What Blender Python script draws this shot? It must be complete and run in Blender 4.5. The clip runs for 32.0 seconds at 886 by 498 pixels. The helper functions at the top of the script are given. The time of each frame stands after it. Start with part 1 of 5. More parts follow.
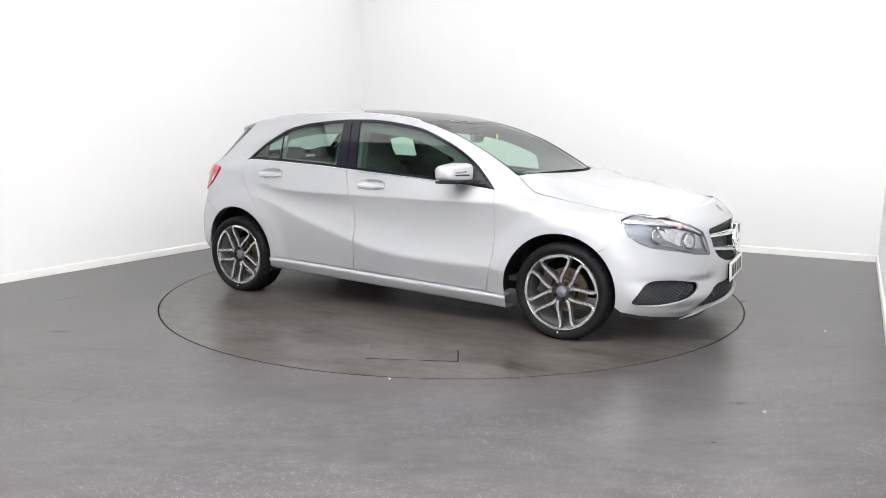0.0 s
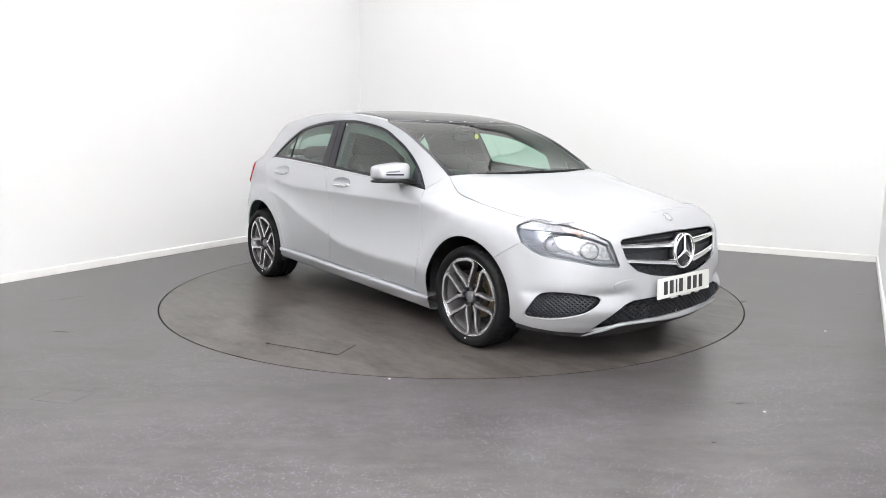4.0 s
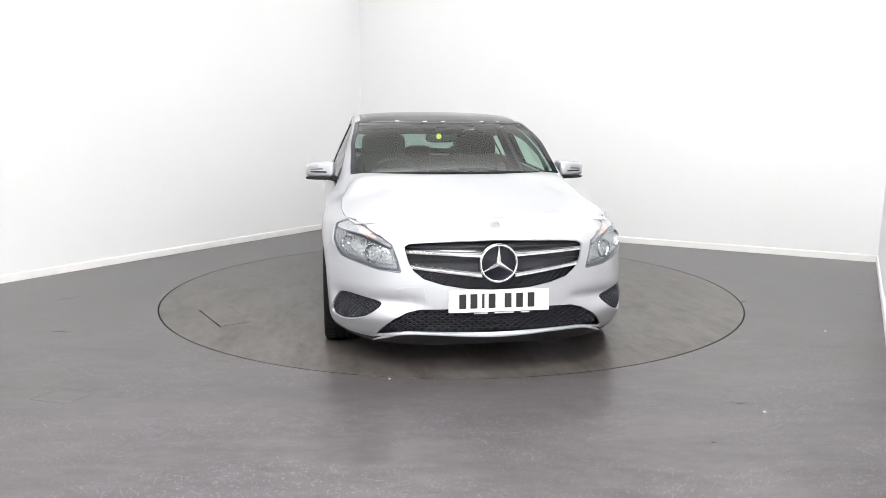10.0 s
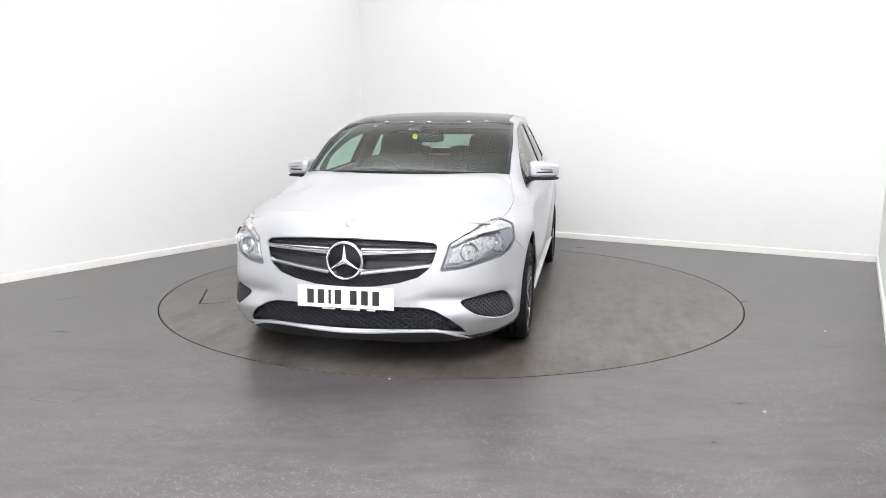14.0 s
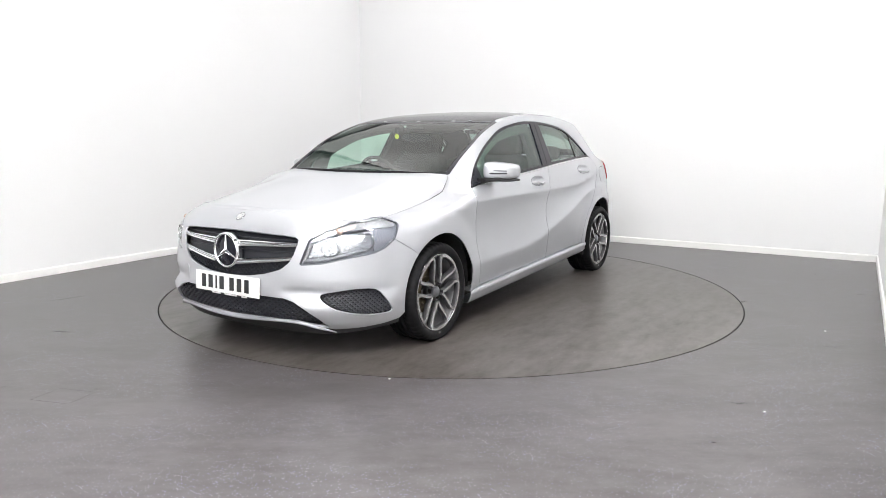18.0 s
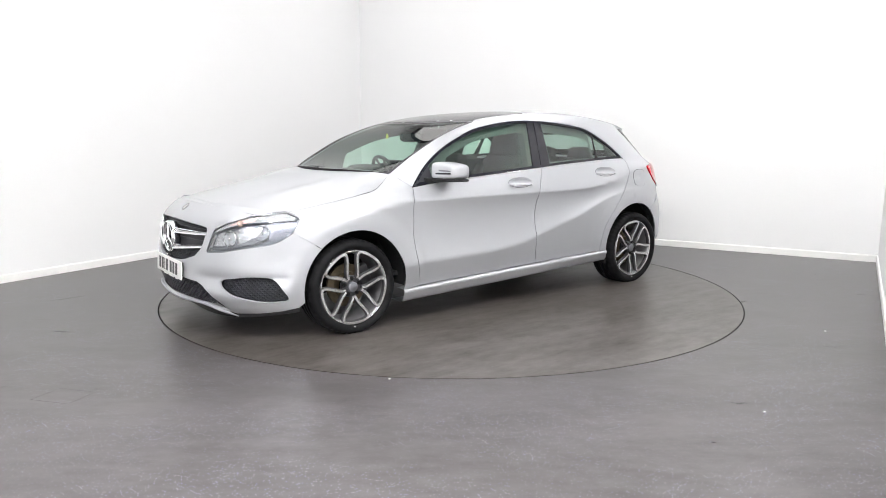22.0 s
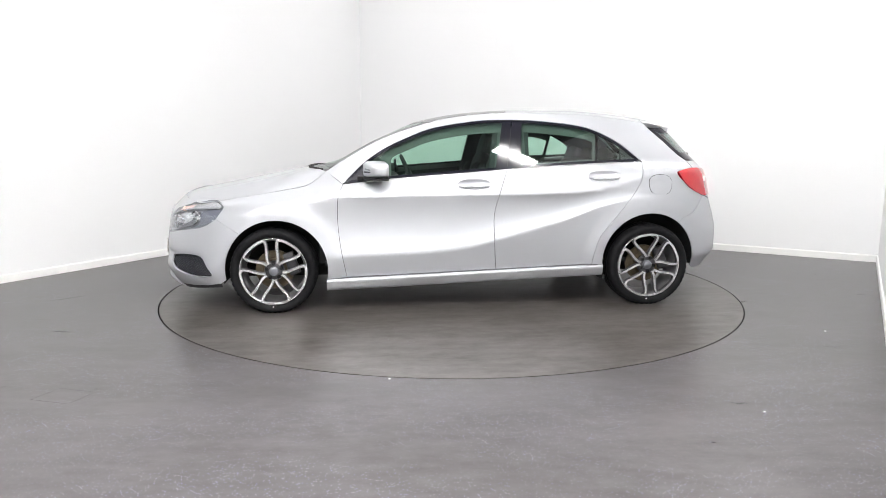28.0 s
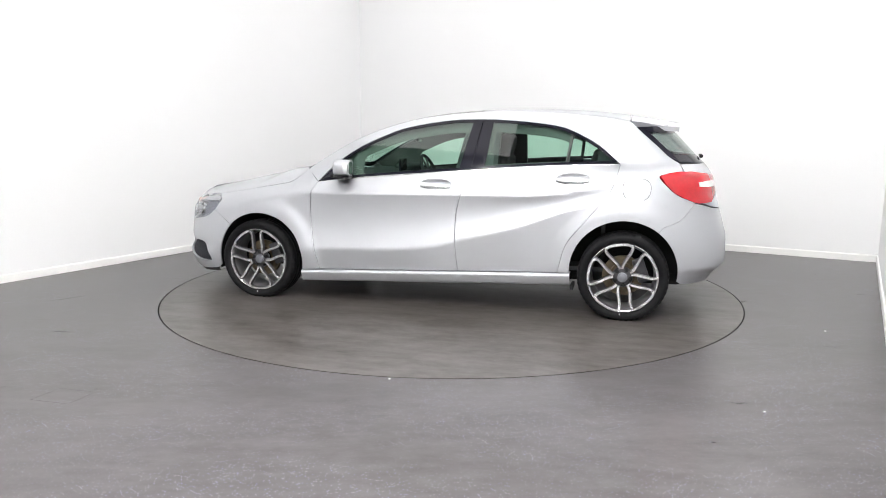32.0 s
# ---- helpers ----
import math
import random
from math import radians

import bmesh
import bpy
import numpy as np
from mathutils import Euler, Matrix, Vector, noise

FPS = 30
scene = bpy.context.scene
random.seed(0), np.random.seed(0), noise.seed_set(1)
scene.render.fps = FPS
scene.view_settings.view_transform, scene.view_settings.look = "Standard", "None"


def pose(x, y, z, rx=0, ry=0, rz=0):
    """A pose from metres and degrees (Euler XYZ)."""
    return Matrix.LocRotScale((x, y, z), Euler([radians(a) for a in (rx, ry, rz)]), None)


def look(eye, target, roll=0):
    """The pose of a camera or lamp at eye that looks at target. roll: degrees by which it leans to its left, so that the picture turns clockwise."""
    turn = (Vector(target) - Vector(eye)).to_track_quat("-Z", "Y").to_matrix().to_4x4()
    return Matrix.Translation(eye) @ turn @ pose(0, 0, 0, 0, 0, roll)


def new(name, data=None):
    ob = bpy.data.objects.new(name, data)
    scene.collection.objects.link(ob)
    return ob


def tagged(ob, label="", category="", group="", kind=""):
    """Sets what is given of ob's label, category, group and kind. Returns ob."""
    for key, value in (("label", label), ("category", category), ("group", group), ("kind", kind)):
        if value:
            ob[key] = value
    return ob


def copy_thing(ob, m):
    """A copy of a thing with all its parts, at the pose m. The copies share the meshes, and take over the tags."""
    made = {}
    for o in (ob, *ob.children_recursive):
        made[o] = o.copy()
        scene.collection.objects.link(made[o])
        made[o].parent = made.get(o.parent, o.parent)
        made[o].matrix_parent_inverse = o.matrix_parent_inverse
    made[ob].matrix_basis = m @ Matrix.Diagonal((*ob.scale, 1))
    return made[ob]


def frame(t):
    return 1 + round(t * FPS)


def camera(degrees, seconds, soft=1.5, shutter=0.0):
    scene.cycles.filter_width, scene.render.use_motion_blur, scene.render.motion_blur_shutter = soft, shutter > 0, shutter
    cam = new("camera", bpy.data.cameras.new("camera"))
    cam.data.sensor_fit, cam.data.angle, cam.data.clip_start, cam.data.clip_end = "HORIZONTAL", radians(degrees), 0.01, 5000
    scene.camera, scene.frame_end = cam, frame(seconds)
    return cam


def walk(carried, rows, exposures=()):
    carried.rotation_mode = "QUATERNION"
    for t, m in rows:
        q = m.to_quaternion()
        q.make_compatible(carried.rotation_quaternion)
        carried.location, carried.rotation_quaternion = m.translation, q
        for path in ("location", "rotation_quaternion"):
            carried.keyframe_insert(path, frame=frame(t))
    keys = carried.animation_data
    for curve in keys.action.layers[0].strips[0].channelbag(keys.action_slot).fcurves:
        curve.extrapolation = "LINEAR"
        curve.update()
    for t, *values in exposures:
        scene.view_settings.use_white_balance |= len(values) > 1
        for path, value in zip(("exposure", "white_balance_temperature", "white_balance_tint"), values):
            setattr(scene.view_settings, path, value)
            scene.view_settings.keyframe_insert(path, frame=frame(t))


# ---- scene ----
# camera: stands still on a stand near one wall of the photo bay
cam = camera(64.50, 32.0, soft=0.8)
EYE = Vector((0.0, -5.635, 1.2134))
YAW, TILT, ROLL = radians(-0.604), radians(9.10), 0.135
AIM = EYE + Vector((math.sin(YAW) * math.cos(TILT), math.cos(YAW) * math.cos(TILT), -math.sin(TILT)))
walk(cam, [(0, look(EYE, AIM, ROLL)), (32, look(EYE, AIM, ROLL))], [(0, 0.48), (32, 0.48)])

# ---- room plan: a rectangle 6.3 m wide, turned 30 degrees; u along the short back wall, v towards the camera ----
CORNER = Vector((-1.261, 4.356, 0))
UX, VX = Vector((0.8676, -0.4974, 0)), Vector((-0.4974, -0.8676, 0))
ROOM_W, ROOM_L, ROOM_H = 6.305, 11.0, 3.6


def room(u, v, z=0.0):
    return CORNER + UX * u + VX * v + Vector((0, 0, z))


# ---- world: a closed bay, the little light outside does not reach it ----
world = bpy.data.worlds.new("world")
world.use_nodes = True
scene.world = world
world.node_tree.nodes["Background"].inputs[0].default_value = (0.8, 0.85, 0.9, 1)
world.node_tree.nodes["Background"].inputs[1].default_value = 0.1
LAMP, STRIPS = 1.22, 96.0  # glow of the boxes added over the car, and of the strips on the camera's side

# ---- materials ----
def material(name, colour, rough=0.5, metal=0.0, vary=0.06, scale=3.0, fine=60.0, bump=0.0, coat=0.0, spec=0.5, coat_rough=0.03):
    """A surface with colour variation at two scales and a fine relief."""
    m = bpy.data.materials.new(name)
    m.use_nodes = True
    n, l = m.node_tree.nodes, m.node_tree.links
    p = n["Principled BSDF"]
    p.inputs["Roughness"].default_value, p.inputs["Metallic"].default_value = rough, metal
    p.inputs["Coat Weight"].default_value, p.inputs["Coat Roughness"].default_value = coat, coat_rough
    p.inputs["Specular IOR Level"].default_value = spec
    tc = n.new("ShaderNodeTexCoord")
    a, b = n.new("ShaderNodeTexNoise"), n.new("ShaderNodeTexNoise")
    for t, s in ((a, scale), (b, fine)):
        t.inputs["Scale"].default_value, t.inputs["Detail"].default_value = s, 4
        l.new(tc.outputs["Object"], t.inputs["Vector"])
    mix = n.new("ShaderNodeMath")
    mix.operation = "ADD"
    l.new(a.outputs["Fac"], mix.inputs[0]), l.new(b.outputs["Fac"], mix.inputs[1])
    ramp = n.new("ShaderNodeMapRange")
    ramp.inputs[1].default_value, ramp.inputs[2].default_value = 0.3, 1.7
    ramp.inputs[3].default_value, ramp.inputs[4].default_value = 1 - 1.75 * vary, 1 + 1.75 * vary
    l.new(mix.outputs[0], ramp.inputs[0])
    mul = n.new("ShaderNodeVectorMath")
    mul.operation = "SCALE"
    mul.inputs[0].default_value = colour
    l.new(ramp.outputs[0], mul.inputs["Scale"])
    l.new(mul.outputs[0], p.inputs["Base Color"])
    if bump:
        bn = n.new("ShaderNodeBump")
        bn.inputs["Strength"].default_value, bn.inputs["Distance"].default_value = bump, 0.004
        l.new(b.outputs["Fac"], bn.inputs["Height"]), l.new(bn.outputs[0], p.inputs["Normal"])
    return m


def glass_pane(name, tint, gloss=0.05):
    """A thin pane: tinted see-through with mirror gloss that grows at a grazing view."""
    m = bpy.data.materials.new(name)
    m.use_nodes = True
    n, l = m.node_tree.nodes, m.node_tree.links
    n.remove(n["Principled BSDF"])
    tr, gl, mix, lw = n.new("ShaderNodeBsdfTransparent"), n.new("ShaderNodeBsdfGlossy"), n.new("ShaderNodeMixShader"), n.new("ShaderNodeLayerWeight")
    tr.inputs[0].default_value = (*tint, 1)
    gl.inputs["Roughness"].default_value, gl.inputs["Color"].default_value = 0.005, (1, 1, 1, 1)
    lw.inputs["Blend"].default_value = 0.5
    pw, ad = n.new("ShaderNodeMath"), n.new("ShaderNodeMath")
    pw.operation, pw.inputs[1].default_value = "POWER", 4.0
    ad.operation, ad.inputs[1].default_value, ad.inputs[2].default_value = "MULTIPLY_ADD", 0.60, gloss
    l.new(lw.outputs["Facing"], pw.inputs[0]), l.new(pw.outputs[0], ad.inputs[0])
    l.new(ad.outputs[0], mix.inputs[0]), l.new(tr.outputs[0], mix.inputs[1]), l.new(gl.outputs[0], mix.inputs[2])
    l.new(mix.outputs[0], n["Material Output"].inputs[0])
    return m


def glow(name, colour, power):
    m = bpy.data.materials.new(name)
    m.use_nodes = True
    n, l = m.node_tree.nodes, m.node_tree.links
    n.remove(n["Principled BSDF"])
    e = n.new("ShaderNodeEmission")
    e.inputs[0].default_value, e.inputs[1].default_value = (*colour, 1), power
    l.new(e.outputs[0], n["Material Output"].inputs[0])
    return m


def speckled(name, base, rough, share=0.22, bright=0.35, low=(0.83, 0.80, 0.77, 1), high=(1.13, 1.13, 1.16, 1), scuffs=0.5, polish=(0.38, 0.58), band=(0.33, 0.63)):
    """Safety vinyl: grey-brown sheet with scattered light and blue grit, worn patches, drag marks and pale scuffs."""
    m = material(name, base, rough, vary=0.07, scale=0.9, fine=14, spec=0.5)
    n, l = m.node_tree.nodes, m.node_tree.links
    p = n["Principled BSDF"]
    base_link = p.inputs["Base Color"].links[0].from_socket
    tc = n.new("ShaderNodeTexCoord")

    def math_node(op, a, b=None, c=None):
        q = n.new("ShaderNodeMath")
        q.operation = op
        for k, v in enumerate((a, b, c)):
            if v is None:
                continue
            if isinstance(v, (int, float)):
                q.inputs[k].default_value = v
            else:
                l.new(v, q.inputs[k])
        return q.outputs[0]

    def noise(scale, stretch, turn_, detail, rough_=0.5):
        mp, t = n.new("ShaderNodeMapping"), n.new("ShaderNodeTexNoise")
        mp.inputs["Scale"].default_value, mp.inputs["Rotation"].default_value = (1.0, stretch, 1.0), (0, 0, turn_)
        t.inputs["Scale"].default_value, t.inputs["Detail"].default_value, t.inputs["Roughness"].default_value = scale, detail, rough_
        l.new(tc.outputs["Object"], mp.inputs[0]), l.new(mp.outputs[0], t.inputs["Vector"])
        return t.outputs["Fac"]

    def span(v, a, b, c=0.0, d=1.0):
        q = n.new("ShaderNodeMapRange")
        for k, w in enumerate((a, b, c, d)):
            q.inputs[k + 1].default_value = w
        l.new(v, q.inputs[0])
        return q.outputs[0]

    def blend(f, a, b, how="MIX"):
        q = n.new("ShaderNodeMix")
        q.data_type, q.blend_type = "RGBA", how
        for k, v in ((0, f), (6, a), (7, b)):
            if isinstance(v, (int, float, tuple)):
                q.inputs[k].default_value = v
            else:
                l.new(v, q.inputs[k])
        return q.outputs[2]

    # grit: chips of several sizes and tints
    v = n.new("ShaderNodeTexVoronoi")
    v.inputs["Scale"].default_value = 105
    l.new(tc.outputs["Object"], v.inputs["Vector"])
    sep = n.new("ShaderNodeSeparateColor")
    l.new(v.outputs["Color"], sep.inputs[0])
    size = span(sep.outputs[2], 0.0, 1.0, 0.10, 0.26)
    chip = math_node("MULTIPLY", math_node("LESS_THAN", v.outputs["Distance"], size), math_node("GREATER_THAN", sep.outputs[0], share))
    tint = blend(sep.outputs[1], (bright, bright, bright, 1), (0.50 * bright, 0.55 * bright, 1.05 * bright, 1))
    grit = blend(math_node("MULTIPLY", chip, span(noise(2.0, 1.3, 0.4, 3), 0.38, 0.58, 0.10, 1.0)), base_link, tint)
    # worn patches at two sizes, drag marks, and thin pale scuffs
    patch = math_node("MULTIPLY_ADD", noise(1.4, 2.2, 0.1, 5, 0.6), 0.50, math_node("MULTIPLY", noise(7.0, 1.8, -0.3, 6, 0.7), 0.50))
    drag = noise(2.2, 6.0, 0.25, 5, 0.55)
    field = span(math_node("MULTIPLY_ADD", drag, 0.22, math_node("MULTIPLY", patch, 0.78)), *band)
    worn = blend(1.0, grit, blend(field, low, high), "MULTIPLY")
    scuff = math_node("MULTIPLY", span(noise(2.6, 17.0, -0.2, 5, 0.65), 0.60, 0.68), span(noise(1.1, 1.0, 0.0, 3), 0.46, 0.58))
    worn = blend(math_node("MULTIPLY", scuff, scuffs), worn, (0.115, 0.108, 0.100, 1))
    l.new(worn, p.inputs["Base Color"])
    l.new(math_node("ADD", span(field, 0.0, 1.0, rough - 0.04, rough + 0.05), math_node("MULTIPLY", scuff, 0.10)), p.inputs["Roughness"])
    l.new(span(field, 0.0, 1.0, *polish), p.inputs["Specular IOR Level"])
    bn = n.new("ShaderNodeBump")
    bn.inputs["Strength"].default_value, bn.inputs["Distance"].default_value = 0.10, 0.002
    l.new(noise(38.0, 1.0, 0.0, 3), bn.inputs["Height"]), l.new(bn.outputs[0], p.inputs["Normal"])
    return m


WALL = material("white_wall_paint", (0.84, 0.845, 0.852), 0.85, vary=0.012, scale=0.6, fine=90, bump=0.04)
CEIL = material("dark_ceiling_paint", (0.10, 0.10, 0.11), 0.9, vary=0.02)
GLOSS_WHITE = material("white_gloss_paint", (0.86, 0.86, 0.85), 0.35, vary=0.02)
FLOOR = speckled("speckled_grey_vinyl", (0.070, 0.0648, 0.0650), 0.30, 0.10, 0.40, (0.60, 0.58, 0.57, 1), (1.22, 1.22, 1.26, 1), 0.12, (0.30, 0.58))
DECK = speckled("turntable_vinyl", (0.076, 0.069, 0.0655), 0.33, 0.80, 0.20, (0.40, 0.35, 0.30, 1), (1.36, 1.36, 1.36, 1), 0.6, (0.22, 0.66), (0.37, 0.60))
FAINT = material("faint_rubber_mark", (0.045, 0.043, 0.042), 0.4, vary=0.3, scale=20, spec=0.35)
PIT = material("dark_gap", (0.012, 0.012, 0.012), 0.9)
LIGHT = glow("added_box_diffuser", (1.0, 0.985, 0.97), LAMP)
STRIP = glow("strip_light_diffuser", (1.0, 0.985, 0.97), STRIPS)
PAINT = material("silver_metallic_paint", (0.500, 0.513, 0.541), 0.44, metal=0.66, vary=0.015, scale=2, fine=700, bump=0.012, coat=0.55, coat_rough=0.10)
DARK = material("black_trim_plastic", (0.012, 0.012, 0.013), 0.6, vary=0.12, fine=200, bump=0.05, spec=0.25)
SATIN = material("dark_grey_mesh_plastic", (0.017, 0.018, 0.024), 0.45, vary=0.1, spec=0.35)
# air dam colour is near black to hold the shadow below the bumper lip
AIRDAM = material("shadow_dark_airdam_plastic", (0.022, 0.022, 0.024), 0.55, vary=0.1)
PIANO = material("gloss_black_pillar_trim", (0.012, 0.012, 0.018), 0.10, spec=0.3)
CHROME = material("bright_chrome", (0.86, 0.87, 0.88), 0.12, metal=1.0, vary=0.02)
TYRE = material("tyre_rubber", (0.009, 0.009, 0.010), 0.55, vary=0.2, fine=120, bump=0.1, spec=0.10)
ALLOY = material("machined_alloy", (0.66, 0.66, 0.67), 0.24, metal=0.85, vary=0.05)
ALLOY_DARK = material("grey_painted_alloy", (0.08, 0.08, 0.086), 0.4, metal=0.6, vary=0.08)
RIM = material("silver_rim_barrel_paint", (0.30, 0.30, 0.31), 0.34, metal=0.7, vary=0.08, scale=12)
BRAKE = material("rusty_brake_disc", (0.125, 0.10, 0.066), 0.55, metal=0.6, vary=0.35, scale=9, fine=60)
FABRIC = material("charcoal_seat_cloth", (0.035, 0.035, 0.037), 0.9, vary=0.2, fine=300, bump=0.2)
TRIM = material("dark_cabin_plastic", (0.05, 0.052, 0.055), 0.8, vary=0.12, fine=160, bump=0.08, spec=0.03)
FRAME = material("grey_door_frame_lining", (0.12, 0.123, 0.125), 0.8, vary=0.06, spec=0.1)
BLUSH = material("pink_amber_lamp_lens", (0.62, 0.42, 0.39), 0.25, vary=0.2, scale=30, coat=0.5)
LINER = material("grey_headliner_cloth", (0.12, 0.12, 0.12), 0.9, vary=0.05)
GLASS = glass_pane("green_tinted_glass", (0.68, 0.87, 0.77), 0.075)
SCREEN_GLASS = glass_pane("windscreen_glass", (0.66, 0.84, 0.75), 0.018)
REAR_GLASS = glass_pane("rear_window_glass", (0.42, 0.50, 0.47), 0.07)
LENS = glass_pane("clear_lamp_lens", (0.93, 0.95, 0.96), 0.05)
ROOFGLASS = material("tinted_roof_glass", (0.015, 0.016, 0.018), 0.12, vary=0.02, spec=0.22)
RED = material("red_lamp_lens", (0.47, 0.006, 0.014), 0.12, coat=0.8, vary=0.12, scale=20)
LAMPWHITE = material("milky_lamp_lens", (0.75, 0.70, 0.70), 0.15, coat=0.8)
AMBER = material("amber_bulb_glass", (0.60, 0.44, 0.38), 0.2, coat=0.5)
LAMPTOP = material("frosted_lamp_strip", (0.44, 0.435, 0.45), 0.25, metal=0.4, vary=0.4, scale=30, fine=90)
LAMPDARK = material("smoky_lamp_panel", (0.20, 0.207, 0.245), 0.25, metal=0.4)
REFLECTOR = material("lamp_reflector", (0.56, 0.565, 0.58), 0.16, metal=1.0, vary=0.45, scale=60, fine=70, bump=1.0)
LAMPGREY = material("lamp_bezel_grey", (0.20, 0.206, 0.23), 0.28, metal=0.6)
MIRROR = material("mirror_glass", (0.9, 0.9, 0.9), 0.02, metal=1.0, vary=0.0)
PLATE = material("white_plate_sheet", (0.80, 0.80, 0.78), 0.35, vary=0.03)
INK = material("black_plate_ink", (0.015, 0.015, 0.017), 0.4)
YELLOW = material("yellow_sticker", (0.75, 0.72, 0.08), 0.6)


# ---- mesh helpers ----
CAR_AT = Vector((-0.0315, -0.1191, 0))


def mesh_of(name, verts, faces, mat, smooth=True, normals=None):
    me = bpy.data.meshes.new(name)
    me.from_pydata([tuple(v) for v in verts], [], faces)
    me.materials.append(mat)
    if smooth:
        me.polygons.foreach_set("use_smooth", [True] * len(me.polygons))
    me.update()
    if normals is not None:
        me.normals_split_custom_set_from_vertices([tuple(q) for q in normals])
    return me


def child(name, me, parent, label="", at=None):
    ob = new(name, me)
    ob.parent = parent
    if at is not None:
        ob.matrix_basis = at
    elif parent.type == "EMPTY":
        ob.location = CAR_AT
    return tagged(ob, label)


def part(name, bm, mat, parent, label="", smooth=False, at=None):
    me = bpy.data.meshes.new(name)
    bm.to_mesh(me)
    bm.free()
    me.materials.append(mat)
    me.polygons.foreach_set("use_smooth", [smooth] * len(me.polygons))
    return child(name, me, parent, label, at)


def solid(name, bm, mat, m=None, smooth=False):
    me = bpy.data.meshes.new(name)
    bm.to_mesh(me)
    bm.free()
    me.materials.append(mat)
    me.polygons.foreach_set("use_smooth", [smooth] * len(me.polygons))
    ob = new(name, me)
    if m:
        ob.matrix_basis = m
    return ob


def block(sx, sy, sz, m=None, bevel=0.0, seg=2):
    """A bevelled box, centred, or moved by m."""
    bm = bmesh.new()
    bmesh.ops.create_cube(bm, size=1, matrix=Matrix.Diagonal((sx, sy, sz, 1)))
    if bevel:
        bmesh.ops.bevel(bm, geom=bm.edges[:], offset=bevel, segments=seg, affect="EDGES", profile=0.7)
    if m:
        bm.transform(m)
    return bm


def joined(*bms):
    out = bmesh.new()
    for b in bms:
        me = bpy.data.meshes.new("tmp")
        b.to_mesh(me)
        b.free()
        out.from_mesh(me)
        bpy.data.meshes.remove(me)
    return out


def lathe(profile, n=48, axis="Y", a0=0.0, a1=360.0):
    """Turns a profile of (radius, height) round the axis."""
    bm = bmesh.new()
    full = abs(a1 - a0 - 360) < 1e-6
    k = n if full else n + 1
    rings = []
    for i in range(k):
        a = radians(a0 + (a1 - a0) * i / n)
        c, s = math.cos(a), math.sin(a)
        rings.append([bm.verts.new((r * c, h, r * s) if axis == "Y" else (r * c, r * s, h) if axis == "Z" else (h, r * c, r * s)) for r, h in profile])
    for i in range(n):
        p, q = rings[i], rings[(i + 1) % k]
        for j in range(len(profile) - 1):
            bm.faces.new((p[j], p[j + 1], q[j + 1], q[j]))
    bmesh.ops.remove_doubles(bm, verts=bm.verts, dist=1e-6)
    bmesh.ops.recalc_face_normals(bm, faces=bm.faces)
    return bm


def spline(pts, per=8, closed=False):
    """A smooth curve through points of any dimension."""
    p = [np.array(q, float) for q in pts]
    n, out = len(p), []
    for i in range(n if closed else n - 1):
        a = p[(i - 1) % n] if closed or i > 0 else 2 * p[0] - p[1]
        b, c = p[i], p[(i + 1) % n]
        d = p[(i + 2) % n] if closed or i + 2 < n else 2 * p[-1] - p[-2]
        for k in range(per):
            t = k / per
            out.append(0.5 * (2 * b + (c - a) * t + (2 * a - 5 * b + 4 * c - d) * t * t + (3 * b - a - 3 * c + d) * t ** 3))
    if not closed:
        out.append(p[-1])
    return out


def sweep(path, w, h, up=(0, 0, 1), closed=False, round_=False, taper=None, n=8):
    """A bar of section w x h (or an oval) along a path; up: the way of h."""
    bm = bmesh.new()
    P = [Vector(q) for q in path]
    rings = []
    for i, q in enumerate(P):
        a = P[i - 1] if (i or closed) else q
        b = P[(i + 1) % len(P)] if (i + 1 < len(P) or closed) else q
        t = (b - a).normalized()
        u = Vector(up(i) if callable(up) else up)
        s = t.cross(u).normalized()
        u = s.cross(t).normalized()
        k = taper(i / (len(P) - 1)) if taper else 1.0
        if round_:
            sec = [(math.cos(2 * math.pi * j / n), math.sin(2 * math.pi * j / n)) for j in range(n)]
        else:
            sec = [(-1, -0.7), (-0.75, -1), (0.75, -1), (1, -0.7), (1, 0.6), (0.7, 1), (-0.7, 1), (-1, 0.6)]
        rings.append([bm.verts.new(q + s * (x * w / 2 * k) + u * (y * h / 2 * k)) for x, y in sec])
    m = len(rings[0])
    for i in range(len(P) if closed else len(P) - 1):
        p, q = rings[i], rings[(i + 1) % len(P)]
        for j in range(m):
            bm.faces.new((p[j], p[(j + 1) % m], q[(j + 1) % m], q[j]))
    if not closed:
        bm.faces.new(rings[0]), bm.faces.new(rings[-1][::-1])
    bmesh.ops.recalc_face_normals(bm, faces=bm.faces)
    return bm


